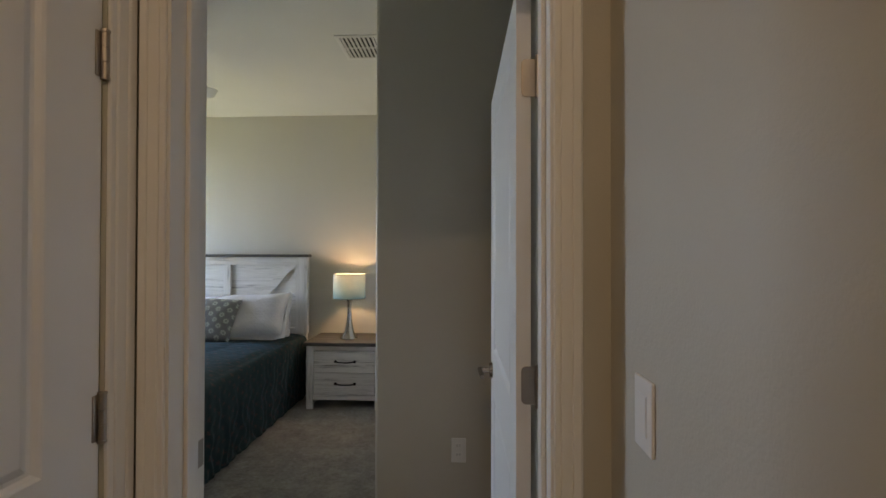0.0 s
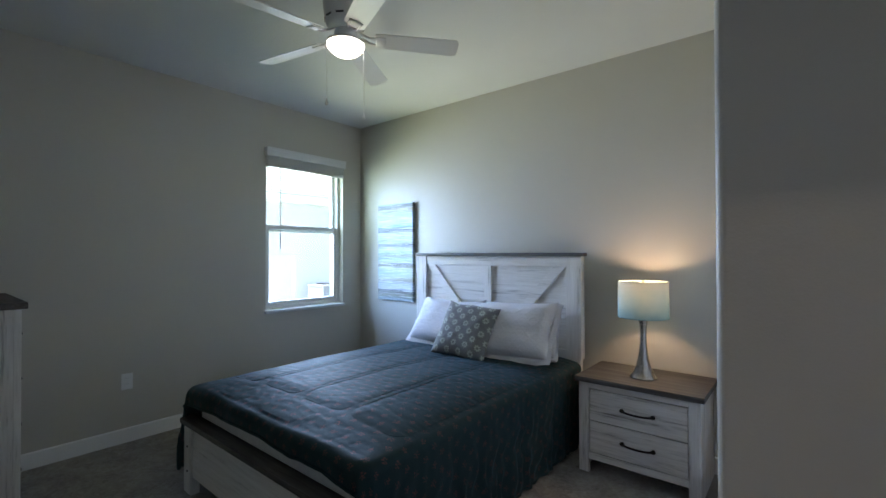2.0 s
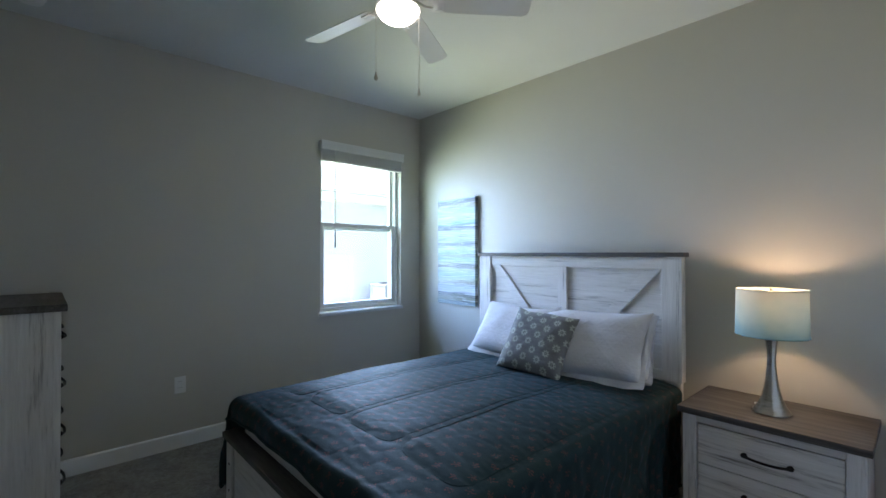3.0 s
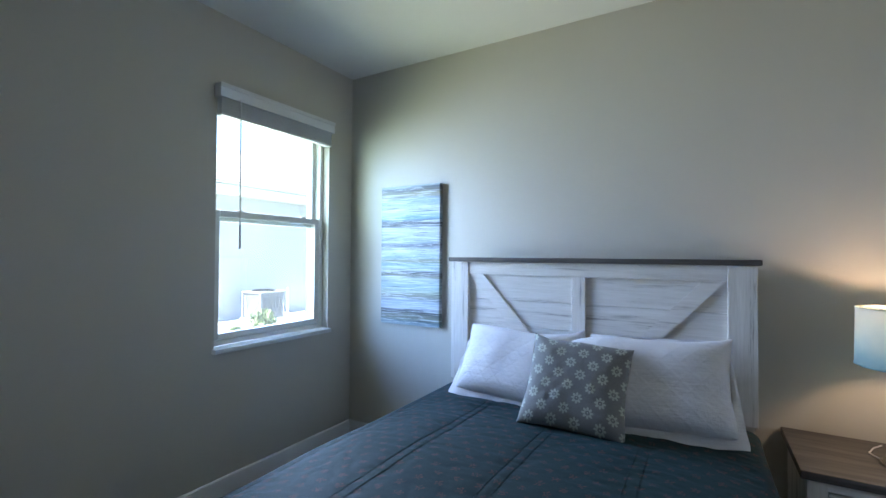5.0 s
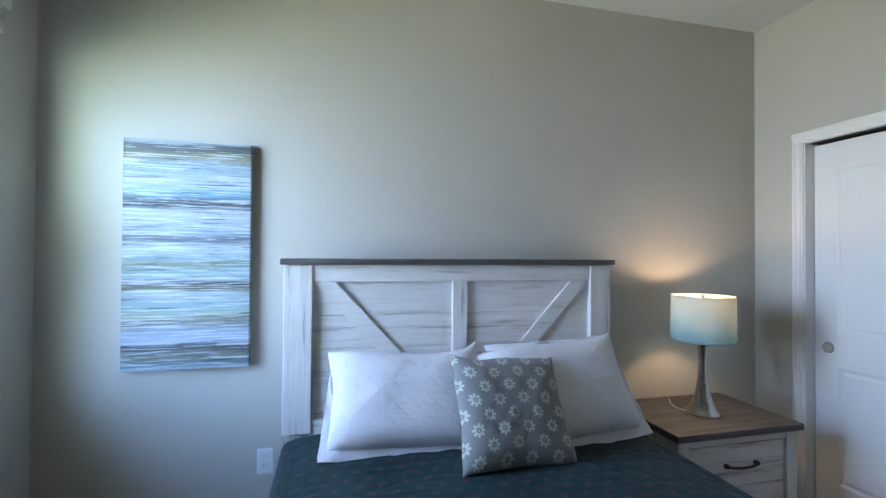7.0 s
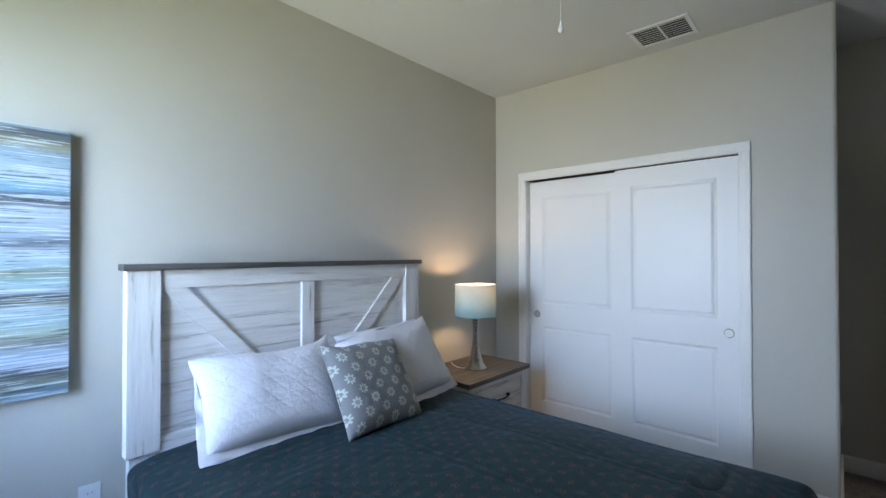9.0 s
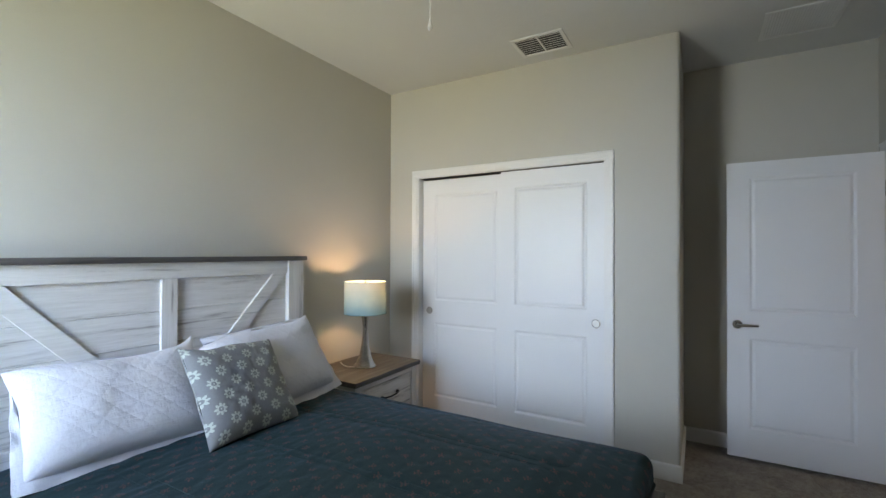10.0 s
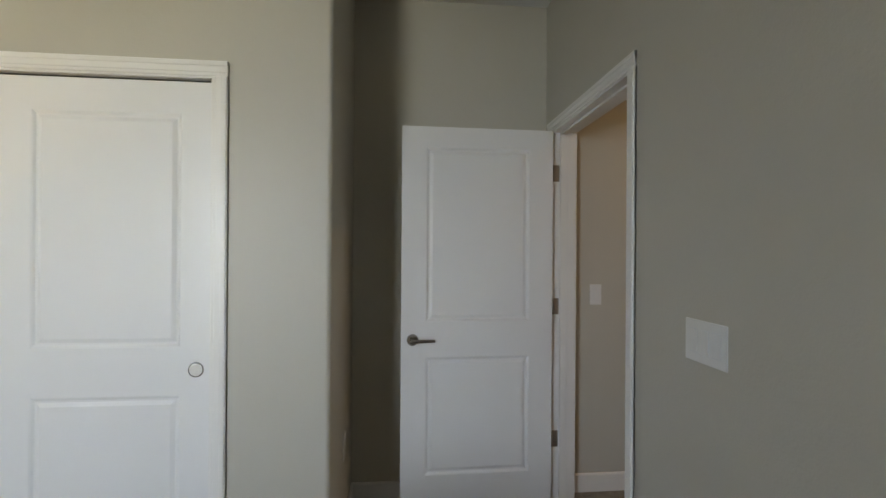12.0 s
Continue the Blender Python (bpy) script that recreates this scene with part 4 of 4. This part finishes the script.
def dresser():
    """Tall chest; local origin at the floor in the middle of the front, y to the back; its front faces the bed."""
    w, d, h = 0.80, 0.440, 1.150
    ob = thing("dresser", "tall whitewashed chest of drawers with a dark brown top", "dresser", pose(-3.510, 1.655, 0, 0, 0, 180))
    part("top", a_box(-w / 2 - 0.018, w / 2 + 0.018, -0.022, d + 0.006, h - 0.034, h, 0.005), MAT_GB["x"], ob, "weathered dark brown wooden top")
    for x in (-w / 2, w / 2 - 0.06):
        part("front_post", a_box(x, x + 0.06, 0.0, 0.03, 0.0, h - 0.034, 0.003), MAT_WW["z"], ob)
        part("side_panel", a_box(x + (0.003 if x < 0 else 0.037), x + (0.023 if x < 0 else 0.057), 0.030, d, 0.0, h - 0.034, 0.002), MAT_WW["z"], ob)
    part("back_panel", a_box(-w / 2 + 0.023, w / 2 - 0.023, d - 0.012, d, 0.05, h - 0.034), MAT_WW["x"], ob)
    part("apron", a_box(-w / 2 + 0.06, w / 2 - 0.06, 0.004, 0.028, 0.06, 0.108, 0.002), MAT_WW["x"], ob)
    zc = (0.228, 0.470, 0.712, 0.954)
    for z in zc:
        dr = part("drawer", a_box(-w / 2 + 0.064, w / 2 - 0.064, 0.010, 0.029, z - 0.114, z + 0.114, 0.003), MAT_WW["x"], ob)
        for x in (-0.19, 0.19):
            bar_pull(dr, x, 0.010, z + 0.020, 0.15, -1)
    return ob


dresser()


# ---- table lamp ----
def table_lamp():
    lamp = thing("table_lamp", "lit table lamp with brushed nickel base and teal drum shade", "lamp", pose(-0.844, 4.263, 0.605))
    prof = [(0.0, 0.0), (0.080, 0.0), (0.082, 0.003), (0.080, 0.008), (0.071, 0.016), (0.058, 0.038), (0.045, 0.072), (0.034, 0.115), (0.026, 0.165), (0.0205, 0.22), (0.0185, 0.27), (0.0205, 0.312), (0.026, 0.348), (0.0305, 0.375), (0.0, 0.377)]
    part("base", lathe(prof, 56), MAT_NICKEL, lamp, "flared brushed nickel base", True)
    bm = lathe([(0.0, 0.377), (0.016, 0.378), (0.016, 0.43), (0.012, 0.436), (0.0, 0.437)], 24)
    part("socket", bm, MAT_NICKEL, lamp, smooth=True)
    n, z0, z1, r0, r1 = 64, 0.382, 0.607, 0.151, 0.147
    bm = bmesh.new()
    rings = []
    for r, z in ((r0, z0), (r0 * 0.5 + r1 * 0.5, (z0 + z1) / 2), (r1, z1)):
        rings.append([bm.verts.new((r * math.cos(2 * math.pi * i / n), r * math.sin(2 * math.pi * i / n), z - z0)) for i in range(n)])
    for a, b in zip(rings, rings[1:]):
        for i in range(n):
            bm.faces.new((a[i], a[(i + 1) % n], b[(i + 1) % n], b[i]))
    shade = part("shade", bm, MAT_SHADE, lamp, "translucent teal-to-cream cloth drum shade", True, Matrix.Translation((0, 0, z0)))
    for r, z in ((r0, 0.0), (r1, z1 - z0)):
        bm = bmesh.new()
        for i in range(n):
            a, b = 2 * math.pi * i / n, 2 * math.pi * (i + 1) / n
            rod(bm, (r * math.cos(a), r * math.sin(a), z), (r * math.cos(b), r * math.sin(b), z), 0.0028, 6)
        part("rim", bm, MAT_SHADE, shade)
    bm = bmesh.new()
    for k in range(3):
        a = 2 * math.pi * k / 3 + 0.4
        rod(bm, (0, 0, z1 - 0.012), (r1 * math.cos(a), r1 * math.sin(a), z1 - 0.003), 0.0022, 8)
    rod(bm, (0, 0, 0.55), (0, 0, z1 - 0.006), 0.003, 8)
    rod(bm, (0.035, 0, 0.44), (0.035, 0, 0.53), 0.0018, 6)
    rod(bm, (-0.035, 0, 0.44), (-0.035, 0, 0.53), 0.0018, 6)
    part("harp", bm, MAT_NICKEL, lamp)
    bm = bmesh.new()
    pts = [(-0.06, 0.02, 0.004), (-0.09, 0.09, 0.004), (-0.06, 0.16, 0.004), (-0.02, 0.215, 0.004), (-0.015, 0.235, -0.01), (-0.015, 0.243, -0.25)]
    for a, b in zip(pts, pts[1:]):
        rod(bm, a, b, 0.003, 8)
    part("cord", bm, MAT_PLASTIC, lamp, "pale lamp cord")
    bm = lathe([(0.0, 0.0), (0.007, 0.001), (0.009, 0.008), (0.006, 0.016), (0.0, 0.019)], 18)
    part("finial", bm, MAT_NICKEL, lamp, smooth=True, at=Matrix.Translation((0, 0, z1 - 0.010)))
    return lamp


table_lamp()


# ---- ceiling fan ----
def ceiling_fan(x, y, first):
    fan = thing("ceiling_fan", "white five-blade flush ceiling fan with a lit frosted bowl", "ceiling fan", pose(x, y, TOP))
    housing = [(0.0, 0.0), (0.118, 0.0), (0.126, -0.005), (0.127, -0.016), (0.122, -0.05), (0.117, -0.085), (0.112, -0.112), (0.103, -0.137), (0.085, -0.152), (0.062, -0.157), (0.0, -0.158)]
    hs = part("motor_housing", lathe(housing, 48), MAT_FAN, fan, smooth=True)
    for i in range(10):
        a = 2 * math.pi * i / 10
        bm = a_box(-0.022, 0.022, -0.001, 0.001, -0.005, 0.005, 0.0008, 1)
        part("vent_slot", bm, MAT_DARK, hs, at=pose(0.1165 * math.sin(-a), 0.1165 * math.cos(a), -0.104, -8, 0, math.degrees(a)))
    part("switch_cup", lathe([(0.0, -0.157), (0.062, -0.157), (0.066, -0.170), (0.062, -0.196), (0.045, -0.215), (0.0, -0.216)], 40), MAT_FAN, fan, smooth=True)
    part("fitter", lathe([(0.0, -0.214), (0.045, -0.214), (0.092, -0.218), (0.110, -0.224), (0.112, -0.233), (0.107, -0.235), (0.0, -0.2355)], 48), MAT_FAN, fan, smooth=True)
    bowl = [(0.104, -0.234), (0.106, -0.240), (0.101, -0.252), (0.087, -0.270), (0.067, -0.285), (0.044, -0.296), (0.021, -0.302), (0.0, -0.304)]
    part("light_bowl", lathe(bowl, 48), MAT_BOWL, fan, "lit frosted glass bowl", True)
    for k in range(5):
        a = first + 72 * k
        m = pose(0, 0, -0.196, 0, 1.2, a)
        bm = bmesh.new()
        # blade: a long board with rounded tip, pitched
        L0, L1, w0, w1, th = 0.170, 0.650, 0.054, 0.066, 0.005
        outline = [(L0, -w0), (L0 + 0.02, -w0 - 0.003)]
        outline += [(L1 - 0.03, -w1), (L1 - 0.008, -w1 + 0.010), (L1, -w1 + 0.028), (L1, w1 - 0.028), (L1 - 0.008, w1 - 0.010), (L1 - 0.03, w1)]
        outline += [(L0 + 0.02, w0 + 0.003), (L0, w0), (L0 - 0.012, w0 - 0.02), (L0 - 0.012, -w0 + 0.02)]
        lo = [bm.verts.new((p, q, -th / 2)) for p, q in outline]
        hi = [bm.verts.new((p, q, th / 2)) for p, q in outline]
        bm.faces.new(lo[::-1])
        bm.faces.new(hi)
        for i in range(len(lo)):
            j = (i + 1) % len(lo)
            bm.faces.new((lo[i], lo[j], hi[j], hi[i]))
        blade = part("blade", bm, MAT_FAN, fan, at=m @ pose(0, 0, 0, -14, 0, 0))
        bm = bmesh.new()
        for q in (-0.022, 0.022):
            rod(bm, (0.075, q * 0.5, 0.030), (0.135, q, -0.004), 0.006, 8)
            rod(bm, (0.135, q, -0.004), (0.215, q * 1.3, -0.006), 0.006, 8)
        box(bm, 0.17, 0.225, -0.036, 0.036, -0.010, -0.0035, 0.002, 1)
        part("blade_iron", bm, MAT_FAN, blade, smooth=True)
    # two pull chains
    for ang, length, pull in ((257, 0.335, MAT_BRASSY), (77, 0.372, MAT_FAN)):
        px, py = 0.114 * math.cos(radians(ang)), 0.114 * math.sin(radians(ang))
        bm = bmesh.new()
        rod(bm, (px, py, -0.226), (px, py, -0.226 - length), 0.0018, 6)
        for i in range(int(length / 0.012)):
            bmesh.ops.create_icosphere(bm, subdivisions=1, radius=0.0033, matrix=Matrix.Translation((px, py, -0.231 - i * 0.012)))
        part("pull_chain", bm, MAT_FAN, fan)
        bm = lathe([(0.0, 0.0), (0.003, -0.002), (0.004, -0.012), (0.0085, -0.026), (0.0095, -0.033), (0.006, -0.041), (0.0, -0.043)], 16)
        part("chain_pull", bm, pull, fan, "teardrop chain pull", True, Matrix.Translation((px, py, -0.226 - length)))
    return fan


ceiling_fan(-2.057, 2.864, 48.5)

# ---- wall picture ----
pic = thing("canvas_painting", "unframed canvas painted with blue, teal and white stripes", "painting", pose(-3.347, NORTH - 0.002, 0.904))
part("stretched_canvas", a_box(-0.2535, 0.2535, -0.036, 0.0, 0.0035, 1.0085, 0.002), MAT_CANVAS, pic)
for x0, x1, z0, z1 in ((-0.257, -0.2537, 0.0, 1.012), (0.2537, 0.257, 0.0, 1.012), (-0.2535, 0.2535, 0.0, 0.0033), (-0.2535, 0.2535, 1.0087, 1.012)):
    part("wrapped_edge", a_box(x0, x1, -0.0355, 0.0, z0, z1, 0.0008, 1), MAT_CANVAS, pic)

# ---- plates on the walls ----
def outlet(m):
    """Duplex outlet; local x across, z up, faces -y."""
    ob = thing("outlet", "white duplex outlet with a cover plate on the wall", "outlet", m, "wall outlets")
    part("cover_plate", a_box(-0.036, 0.036, -0.006, 0.0, -0.059, 0.059, 0.003), MAT_PLASTIC, ob)
    for z in (-0.0215, 0.0215):
        r = part("receptacle", a_box(-0.017, 0.017, -0.0078, -0.0055, z - 0.0145, z + 0.0145, 0.0012, 1), MAT_PLASTIC, ob)
        for x, h in ((-0.0065, 0.0045), (0.0065, 0.0035)):
            part("slot", a_box(x - 0.0011, x + 0.0011, -0.0082, -0.0077, z + 0.003 - h, z + 0.003 + h), MAT_DARK, r)
    bm = bmesh.new()
    rod(bm, (0, -0.0055, 0), (0, -0.0072, 0), 0.003, 10)
    part("screw", bm, MAT_PLASTIC, ob)
    return ob


first = outlet(pose(-3.020, NORTH, 0.452))
copy_thing(first, pose(WEST, 2.321, 0.447, 0, 0, 90))
copy_thing(first, pose(0.228, CORNER, 0.455))


def rocker_switch(m, gangs, label):
    """Decorator rocker switches; local x across, z up, faces -y."""
    ob = thing("light_switch", label, "light switch", m, "light switches")
    w = 0.070 + 0.046 * (gangs - 1)
    part("cover_plate", a_box(-w / 2, w / 2, -0.0065, 0.0, -0.059, 0.059, 0.003), MAT_PLASTIC, ob)
    for i in range(gangs):
        x = (i - (gangs - 1) / 2) * 0.046
        part("gap", a_box(x - 0.0174, x + 0.0174, -0.0069, -0.0064, -0.0336, 0.0336), MAT_STONE, ob)
        bm = bmesh.new()
        ys = (-0.0078, -0.0105, -0.0078) if i % 2 == 0 else (-0.0115, -0.0092, -0.0078)
        prof = [(-0.032, ys[0]), (0.0, ys[1] if i % 2 else -0.0085), (0.032, ys[2])]
        vs = [[bm.verts.new((x + sx * 0.0158, y, z)) for z, y in prof] for sx in (-1, 1)]
        bk = [[bm.verts.new((x + sx * 0.0158, -0.006, z)) for z, y in prof] for sx in (-1, 1)]
        for k in range(2):
            bm.faces.new((vs[0][k], vs[1][k], vs[1][k + 1], vs[0][k + 1]))
            for sgn in (0, 1):
                bm.faces.new((vs[sgn][k], vs[sgn][k + 1], bk[sgn][k + 1], bk[sgn][k]))
        bm.faces.new((vs[0][0], vs[1][0], bk[1][0], bk[0][0]))
        bm.faces.new((vs[0][2], vs[1][2], bk[1][2], bk[0][2]))
        part("rocker", bm, MAT_PLASTIC, ob)
    return ob


rocker_switch(pose(-0.799, SOUTH, 1.157, 0, 0, 180), 3, "white three-gang rocker switch plate beside the doorway")
rocker_switch(pose(ALCOVE, 0.884, 1.150, 0, 0, -90), 1, "white single rocker switch plate on the hall wall")

# ---- ceiling fittings ----
vent = thing("ceiling_vent", "white two-bank supply vent with dark gaps in the ceiling", "vent", pose(-0.45, 3.092, TOP))
VX, VY = 0.142, 0.172
bm = a_box(-VX, VX, -VY, -VY + 0.026, -0.008, 0.0, 0.003)
box(bm, -VX, VX, VY - 0.026, VY, -0.008, 0.0, 0.003)
box(bm, -VX, -VX + 0.028, -VY + 0.026, VY - 0.026, -0.008, 0.0, 0.003)
box(bm, VX - 0.028, VX, -VY + 0.026, VY - 0.026, -0.008, 0.0, 0.003)
box(bm, -VX + 0.028, VX - 0.028, -0.006, 0.006, -0.008, 0.0, 0.002)
part("frame", bm, MAT_PLASTIC, vent)
# near-black sheet stands in for the shade of the duct behind the slats
part("backing", a_box(-VX + 0.026, VX - 0.026, -VY + 0.024, VY - 0.024, -0.0022, -0.0004), MAT_DARK, vent)
for bank in (-1, 1):
    for i in range(8):
        x = -VX + 0.041 + i * 0.0290
        s = part("slat", a_box(-0.0078, 0.0078, -0.068, 0.068, -0.0007, 0.0007), MAT_PLASTIC, vent, at=Matrix.Translation((x, bank * 0.076, -0.0062)) @ pose(0, 0, 0, 0, -16, 0))

grille = thing("return_grille", "white square return air grille in the alcove ceiling", "vent", pose(0.025, 1.662, TOP))
G = 0.192
bm = a_box(-G, G, -G, -G + 0.022, -0.007, 0, 0.002)
box(bm, -G, G, G - 0.022, G, -0.007, 0, 0.002)
box(bm, -G, -G + 0.022, -G + 0.022, G - 0.022, -0.007, 0, 0.002)
box(bm, G - 0.022, G, -G + 0.022, G - 0.022, -0.007, 0, 0.002)
part("frame", bm, MAT_PLASTIC, grille)
part("backing", a_box(-G + 0.02, G - 0.02, -G + 0.02, G - 0.02, -0.0014, -0.0004), MAT_CEIL, grille)
for i in range(24):
    y = -G + 0.029 + i * 0.01415
    part("slat", a_box(-G + 0.022, G - 0.022, -0.0055, 0.0055, -0.0006, 0.0006), MAT_PLASTIC, grille, at=Matrix.Translation((0, y, -0.0045)) @ pose(0, 0, 0, 30, 0, 0))

smoke = thing("smoke_detector", "round white smoke detector on the ceiling", "smoke detector", pose(-3.645, 1.525, TOP))
part("base", lathe([(0.0, 0.0), (0.068, 0.0), (0.070, -0.006), (0.066, -0.012), (0.0, -0.0125)], 40), MAT_PLASTIC, smoke, smooth=True)
part("cover", lathe([(0.060, -0.012), (0.060, -0.022), (0.053, -0.034), (0.035, -0.040), (0.0, -0.041)], 40), MAT_PLASTIC, smoke, smooth=True)

hall_light = thing("hall_downlight", "lit round recessed downlight in the hall ceiling", "ceiling light", pose(0.08, -0.52, TOP))
part("trim_ring", lathe([(0.075, 0.0), (0.095, 0.0), (0.095, -0.004), (0.075, -0.006), (0.075, 0.0)], 40), MAT_PLASTIC, hall_light, smooth=True)
part("lens", lathe([(0.0, -0.001), (0.074, -0.001), (0.074, -0.003), (0.0, -0.0035)], 40), MAT_HALL_LENS, hall_light)

# ---- outside the window ----
GZ = -0.28
structure("ground", a_box(-90, 40, -60, 80, GZ - 0.2, GZ), MAT_GRASS, "sunlit lawn round the houses", "ground")
structure("planting_bed", a_box(-12.0, -9.7, -12.0, 22.0, GZ - 0.05, GZ + 0.02), MAT_GRAVEL, "pale stone mulch bed along the neighbouring house", "planting bed")
structure("gravel_path", a_box(-9.7, -8.5, -12.0, 22.0, GZ - 0.05, GZ + 0.012), MAT_ROCK, "pale gravel strip beside the planting bed", "path")
structure("roof_slab", a_box(-4.75, 6.0, -8.0, 4.88, 2.93, 3.08), MAT_STUCCO, "plain roof and soffit closing the house above", "roof")



def neighbour():
    house = thing("neighbouring_house", "pale stucco house with a tiled roof across the lawn", "house", pose(-12.0, 6.0, GZ))
    part("wall", a_box(-8.0, 0.0, -13.0, 9.4, 0, 3.2), MAT_STUCCO, house)
    part("fascia", a_box(-8.5, 0.52, -13.5, 9.9, 3.2, 3.4, 0.01), MAT_TRIM, house)
    part("downspout", a_box(0.0, 0.07, 9.1, 9.2, 0.1, 3.2, 0.01), MAT_TRIM, house)
    rows = 16
    bm = bmesh.new()
    for i in range(rows):
        d = i * 0.30
        x1, z1 = 0.56 - d, 3.42 + d * 0.42
        for k in range(78):
            y = -13.5 + k * 0.30 + (0.15 if i % 2 else 0)
            box(bm, x1 - 0.33, x1, y, y + 0.285, z1, z1 + 0.035)
    tagged(part("roof_tile", bm, MAT_TILE, house), kind="stuff")
    bm = bmesh.new()
    v = [bm.verts.new(p) for p in ((0.5, -13.5, 3.40), (0.5, 9.9, 3.40), (-4.5, 9.9, 5.48), (-4.5, -13.5, 5.48), (-4.5, -13.5, 3.4), (-4.5, 9.9, 3.4))]
    for f in ((0, 1, 2, 3), (0, 3, 4), (1, 5, 2), (2, 5, 4, 3), (0, 4, 5, 1)):
        bm.faces.new([v[i] for i in f])
    part("roof", bm, MAT_TILE, house)


neighbour()


def ac_unit(m):
    ob = thing("air_conditioner", "grey outdoor air conditioner with louvred sides on a pad", "air conditioner", m)
    part("pad", a_box(-0.46, 0.46, -0.46, 0.46, 0, 0.07, 0.01), MAT_STONE, ob)
    part("core", a_box(-0.36, 0.36, -0.36, 0.36, 0.07, 0.80), MAT_DARK, ob)
    for sx in (-1, 1):
        for sy in (-1, 1):
            part("corner_post", a_box(sx * 0.40 - 0.03, sx * 0.40 + 0.03, sy * 0.40 - 0.03, sy * 0.40 + 0.03, 0.07, 0.82, 0.01), MAT_ACGREY, ob)
    for k in range(14):
        p = -0.34 + k * 0.0523
        for x0, x1, y0, y1 in ((0.385, 0.405, p, p + 0.03), (-0.405, -0.385, p, p + 0.03), (p, p + 0.03, 0.385, 0.405), (p, p + 0.03, -0.405, -0.385)):
            part("louvre", a_box(x0, x1, y0, y1, 0.09, 0.80), MAT_ACGREY, ob)
    part("top_pan", a_box(-0.44, 0.44, -0.44, 0.44, 0.80, 0.86, 0.02), MAT_ACGREY, ob)
    bm = lathe([(0.30, 0.86), (0.33, 0.86), (0.33, 0.89), (0.30, 0.89), (0.30, 0.86)], 32)
    part("fan_guard", bm, MAT_DARK, ob)
    bm = bmesh.new()
    rod(bm, (0.55, 0.42, 0.0), (0.55, 0.42, 0.95), 0.035, 12)
    part("conduit", bm, MAT_TRIM, ob)
    return ob


ac_unit(pose(-11.2, 9.25, GZ + 0.02) @ Matrix.Scale(0.86, 4))


def leaf_cloud(bm, centre, radii, count, size, rng, hollow=0.35):
    for _ in range(count):
        while True:
            p = Vector((rng.uniform(-1, 1), rng.uniform(-1, 1), rng.uniform(-1, 1)))
            if hollow < p.length < 1.0 + 0.15 * noise.noise(p * 2.5 + Vector(centre)):
                break
        q = Vector((p.x * radii[0], p.y * radii[1], p.z * radii[2])) + Vector(centre)
        e = Euler((rng.uniform(0, 6.3), rng.uniform(0, 6.3), rng.uniform(0, 6.3))).to_matrix()
        s = size * rng.uniform(0.6, 1.3)
        pts = [q + e @ Vector(o) for o in ((-s, 0, 0), (0, -s * 0.42, s * 0.1), (s, 0, 0), (0, s * 0.42, s * 0.1))]
        bm.faces.new([bm.verts.new(p3) for p3 in pts])


def garden_tree(x, y):
    rng = random.Random(11)
    tree = thing("tree", "clipped green garden tree with several pale trunks", "tree", pose(x, y, GZ))
    bm = bmesh.new()
    for k in range(6):
        a = k * 1.05
        p0 = Vector((0.07 * math.cos(a), 0.07 * math.sin(a), 0))
        p1 = p0 + Vector((0.12 * math.cos(a + 0.4), 0.12 * math.sin(a + 0.4), 0.55))
        p2 = p1 + Vector((0.30 * math.cos(a), 0.30 * math.sin(a), 0.95))
        rod(bm, p0, p1, 0.045, 8, 0.036)
        rod(bm, p1, p2, 0.036, 8, 0.018)
    part("trunk", bm, MAT_BARK, tree, smooth=True)
    bm = bmesh.new()
    for k in range(9):
        a = k * 2.4
        r = 0.15 + 0.42 * ((k * 0.37) % 1)
        leaf_cloud(bm, (r * math.cos(a), r * math.sin(a), 1.28 + 1.30 * ((k * 0.61) % 1)), (0.70, 0.70, 0.62), 1100, 0.055, rng)
    part("crown", bm, MAT_LEAF, tree)


garden_tree(-9.9, 11.3)


def shrub(x, y, r, h, mat, seed, label):
    rng = random.Random(seed)
    ob = thing("shrub", label, "shrub", pose(x, y, GZ + 0.02), "garden shrubs")
    bm = bmesh.new()
    for k in range(5):
        a = k * 1.26
        rod(bm, (0, 0, 0), (r * 0.6 * math.cos(a), r * 0.6 * math.sin(a), h * 0.7), 0.012, 6, 0.005)
    part("stem", bm, MAT_BARK, ob)
    bm = bmesh.new()
    leaf_cloud(bm, (0, 0, h * 0.58), (r, r, h * 0.45), 260, 0.07, rng, 0.2)
    part("foliage", bm, mat, ob)


for x, y, r, h, s in ((-9.75, 6.75, 0.30, 0.55, 1), (-9.5, 7.95, 0.33, 0.62, 2), (-9.6, 9.6, 0.30, 0.55, 3), (-10.0, 10.35, 0.32, 0.58, 4), (-9.3, 7.2, 0.18, 0.30, 5), (-9.5, 5.6, 0.33, 0.6, 6)):
    shrub(x, y, r * 0.8, h * 0.8, MAT_LIME, s, "small lime-green shrub in the planting bed")

rng = random.Random(5)
bm = bmesh.new()
for k in range(240):
    x, y = rng.uniform(-9.6, -8.7), rng.uniform(3.0, 15.0)
    s = rng.uniform(0.05, 0.14)
    bmesh.ops.create_icosphere(bm, subdivisions=1, radius=s, matrix=pose(x, y, GZ + s * 0.4, rng.uniform(0, 90), rng.uniform(0, 90), rng.uniform(0, 360)) @ Matrix.Diagonal((1.2, 0.85, 0.6, 1)))
whole("border_rocks", bm, MAT_ROCK, "pale rocks bordering the planting bed", "rocks", None, False, "stuff")
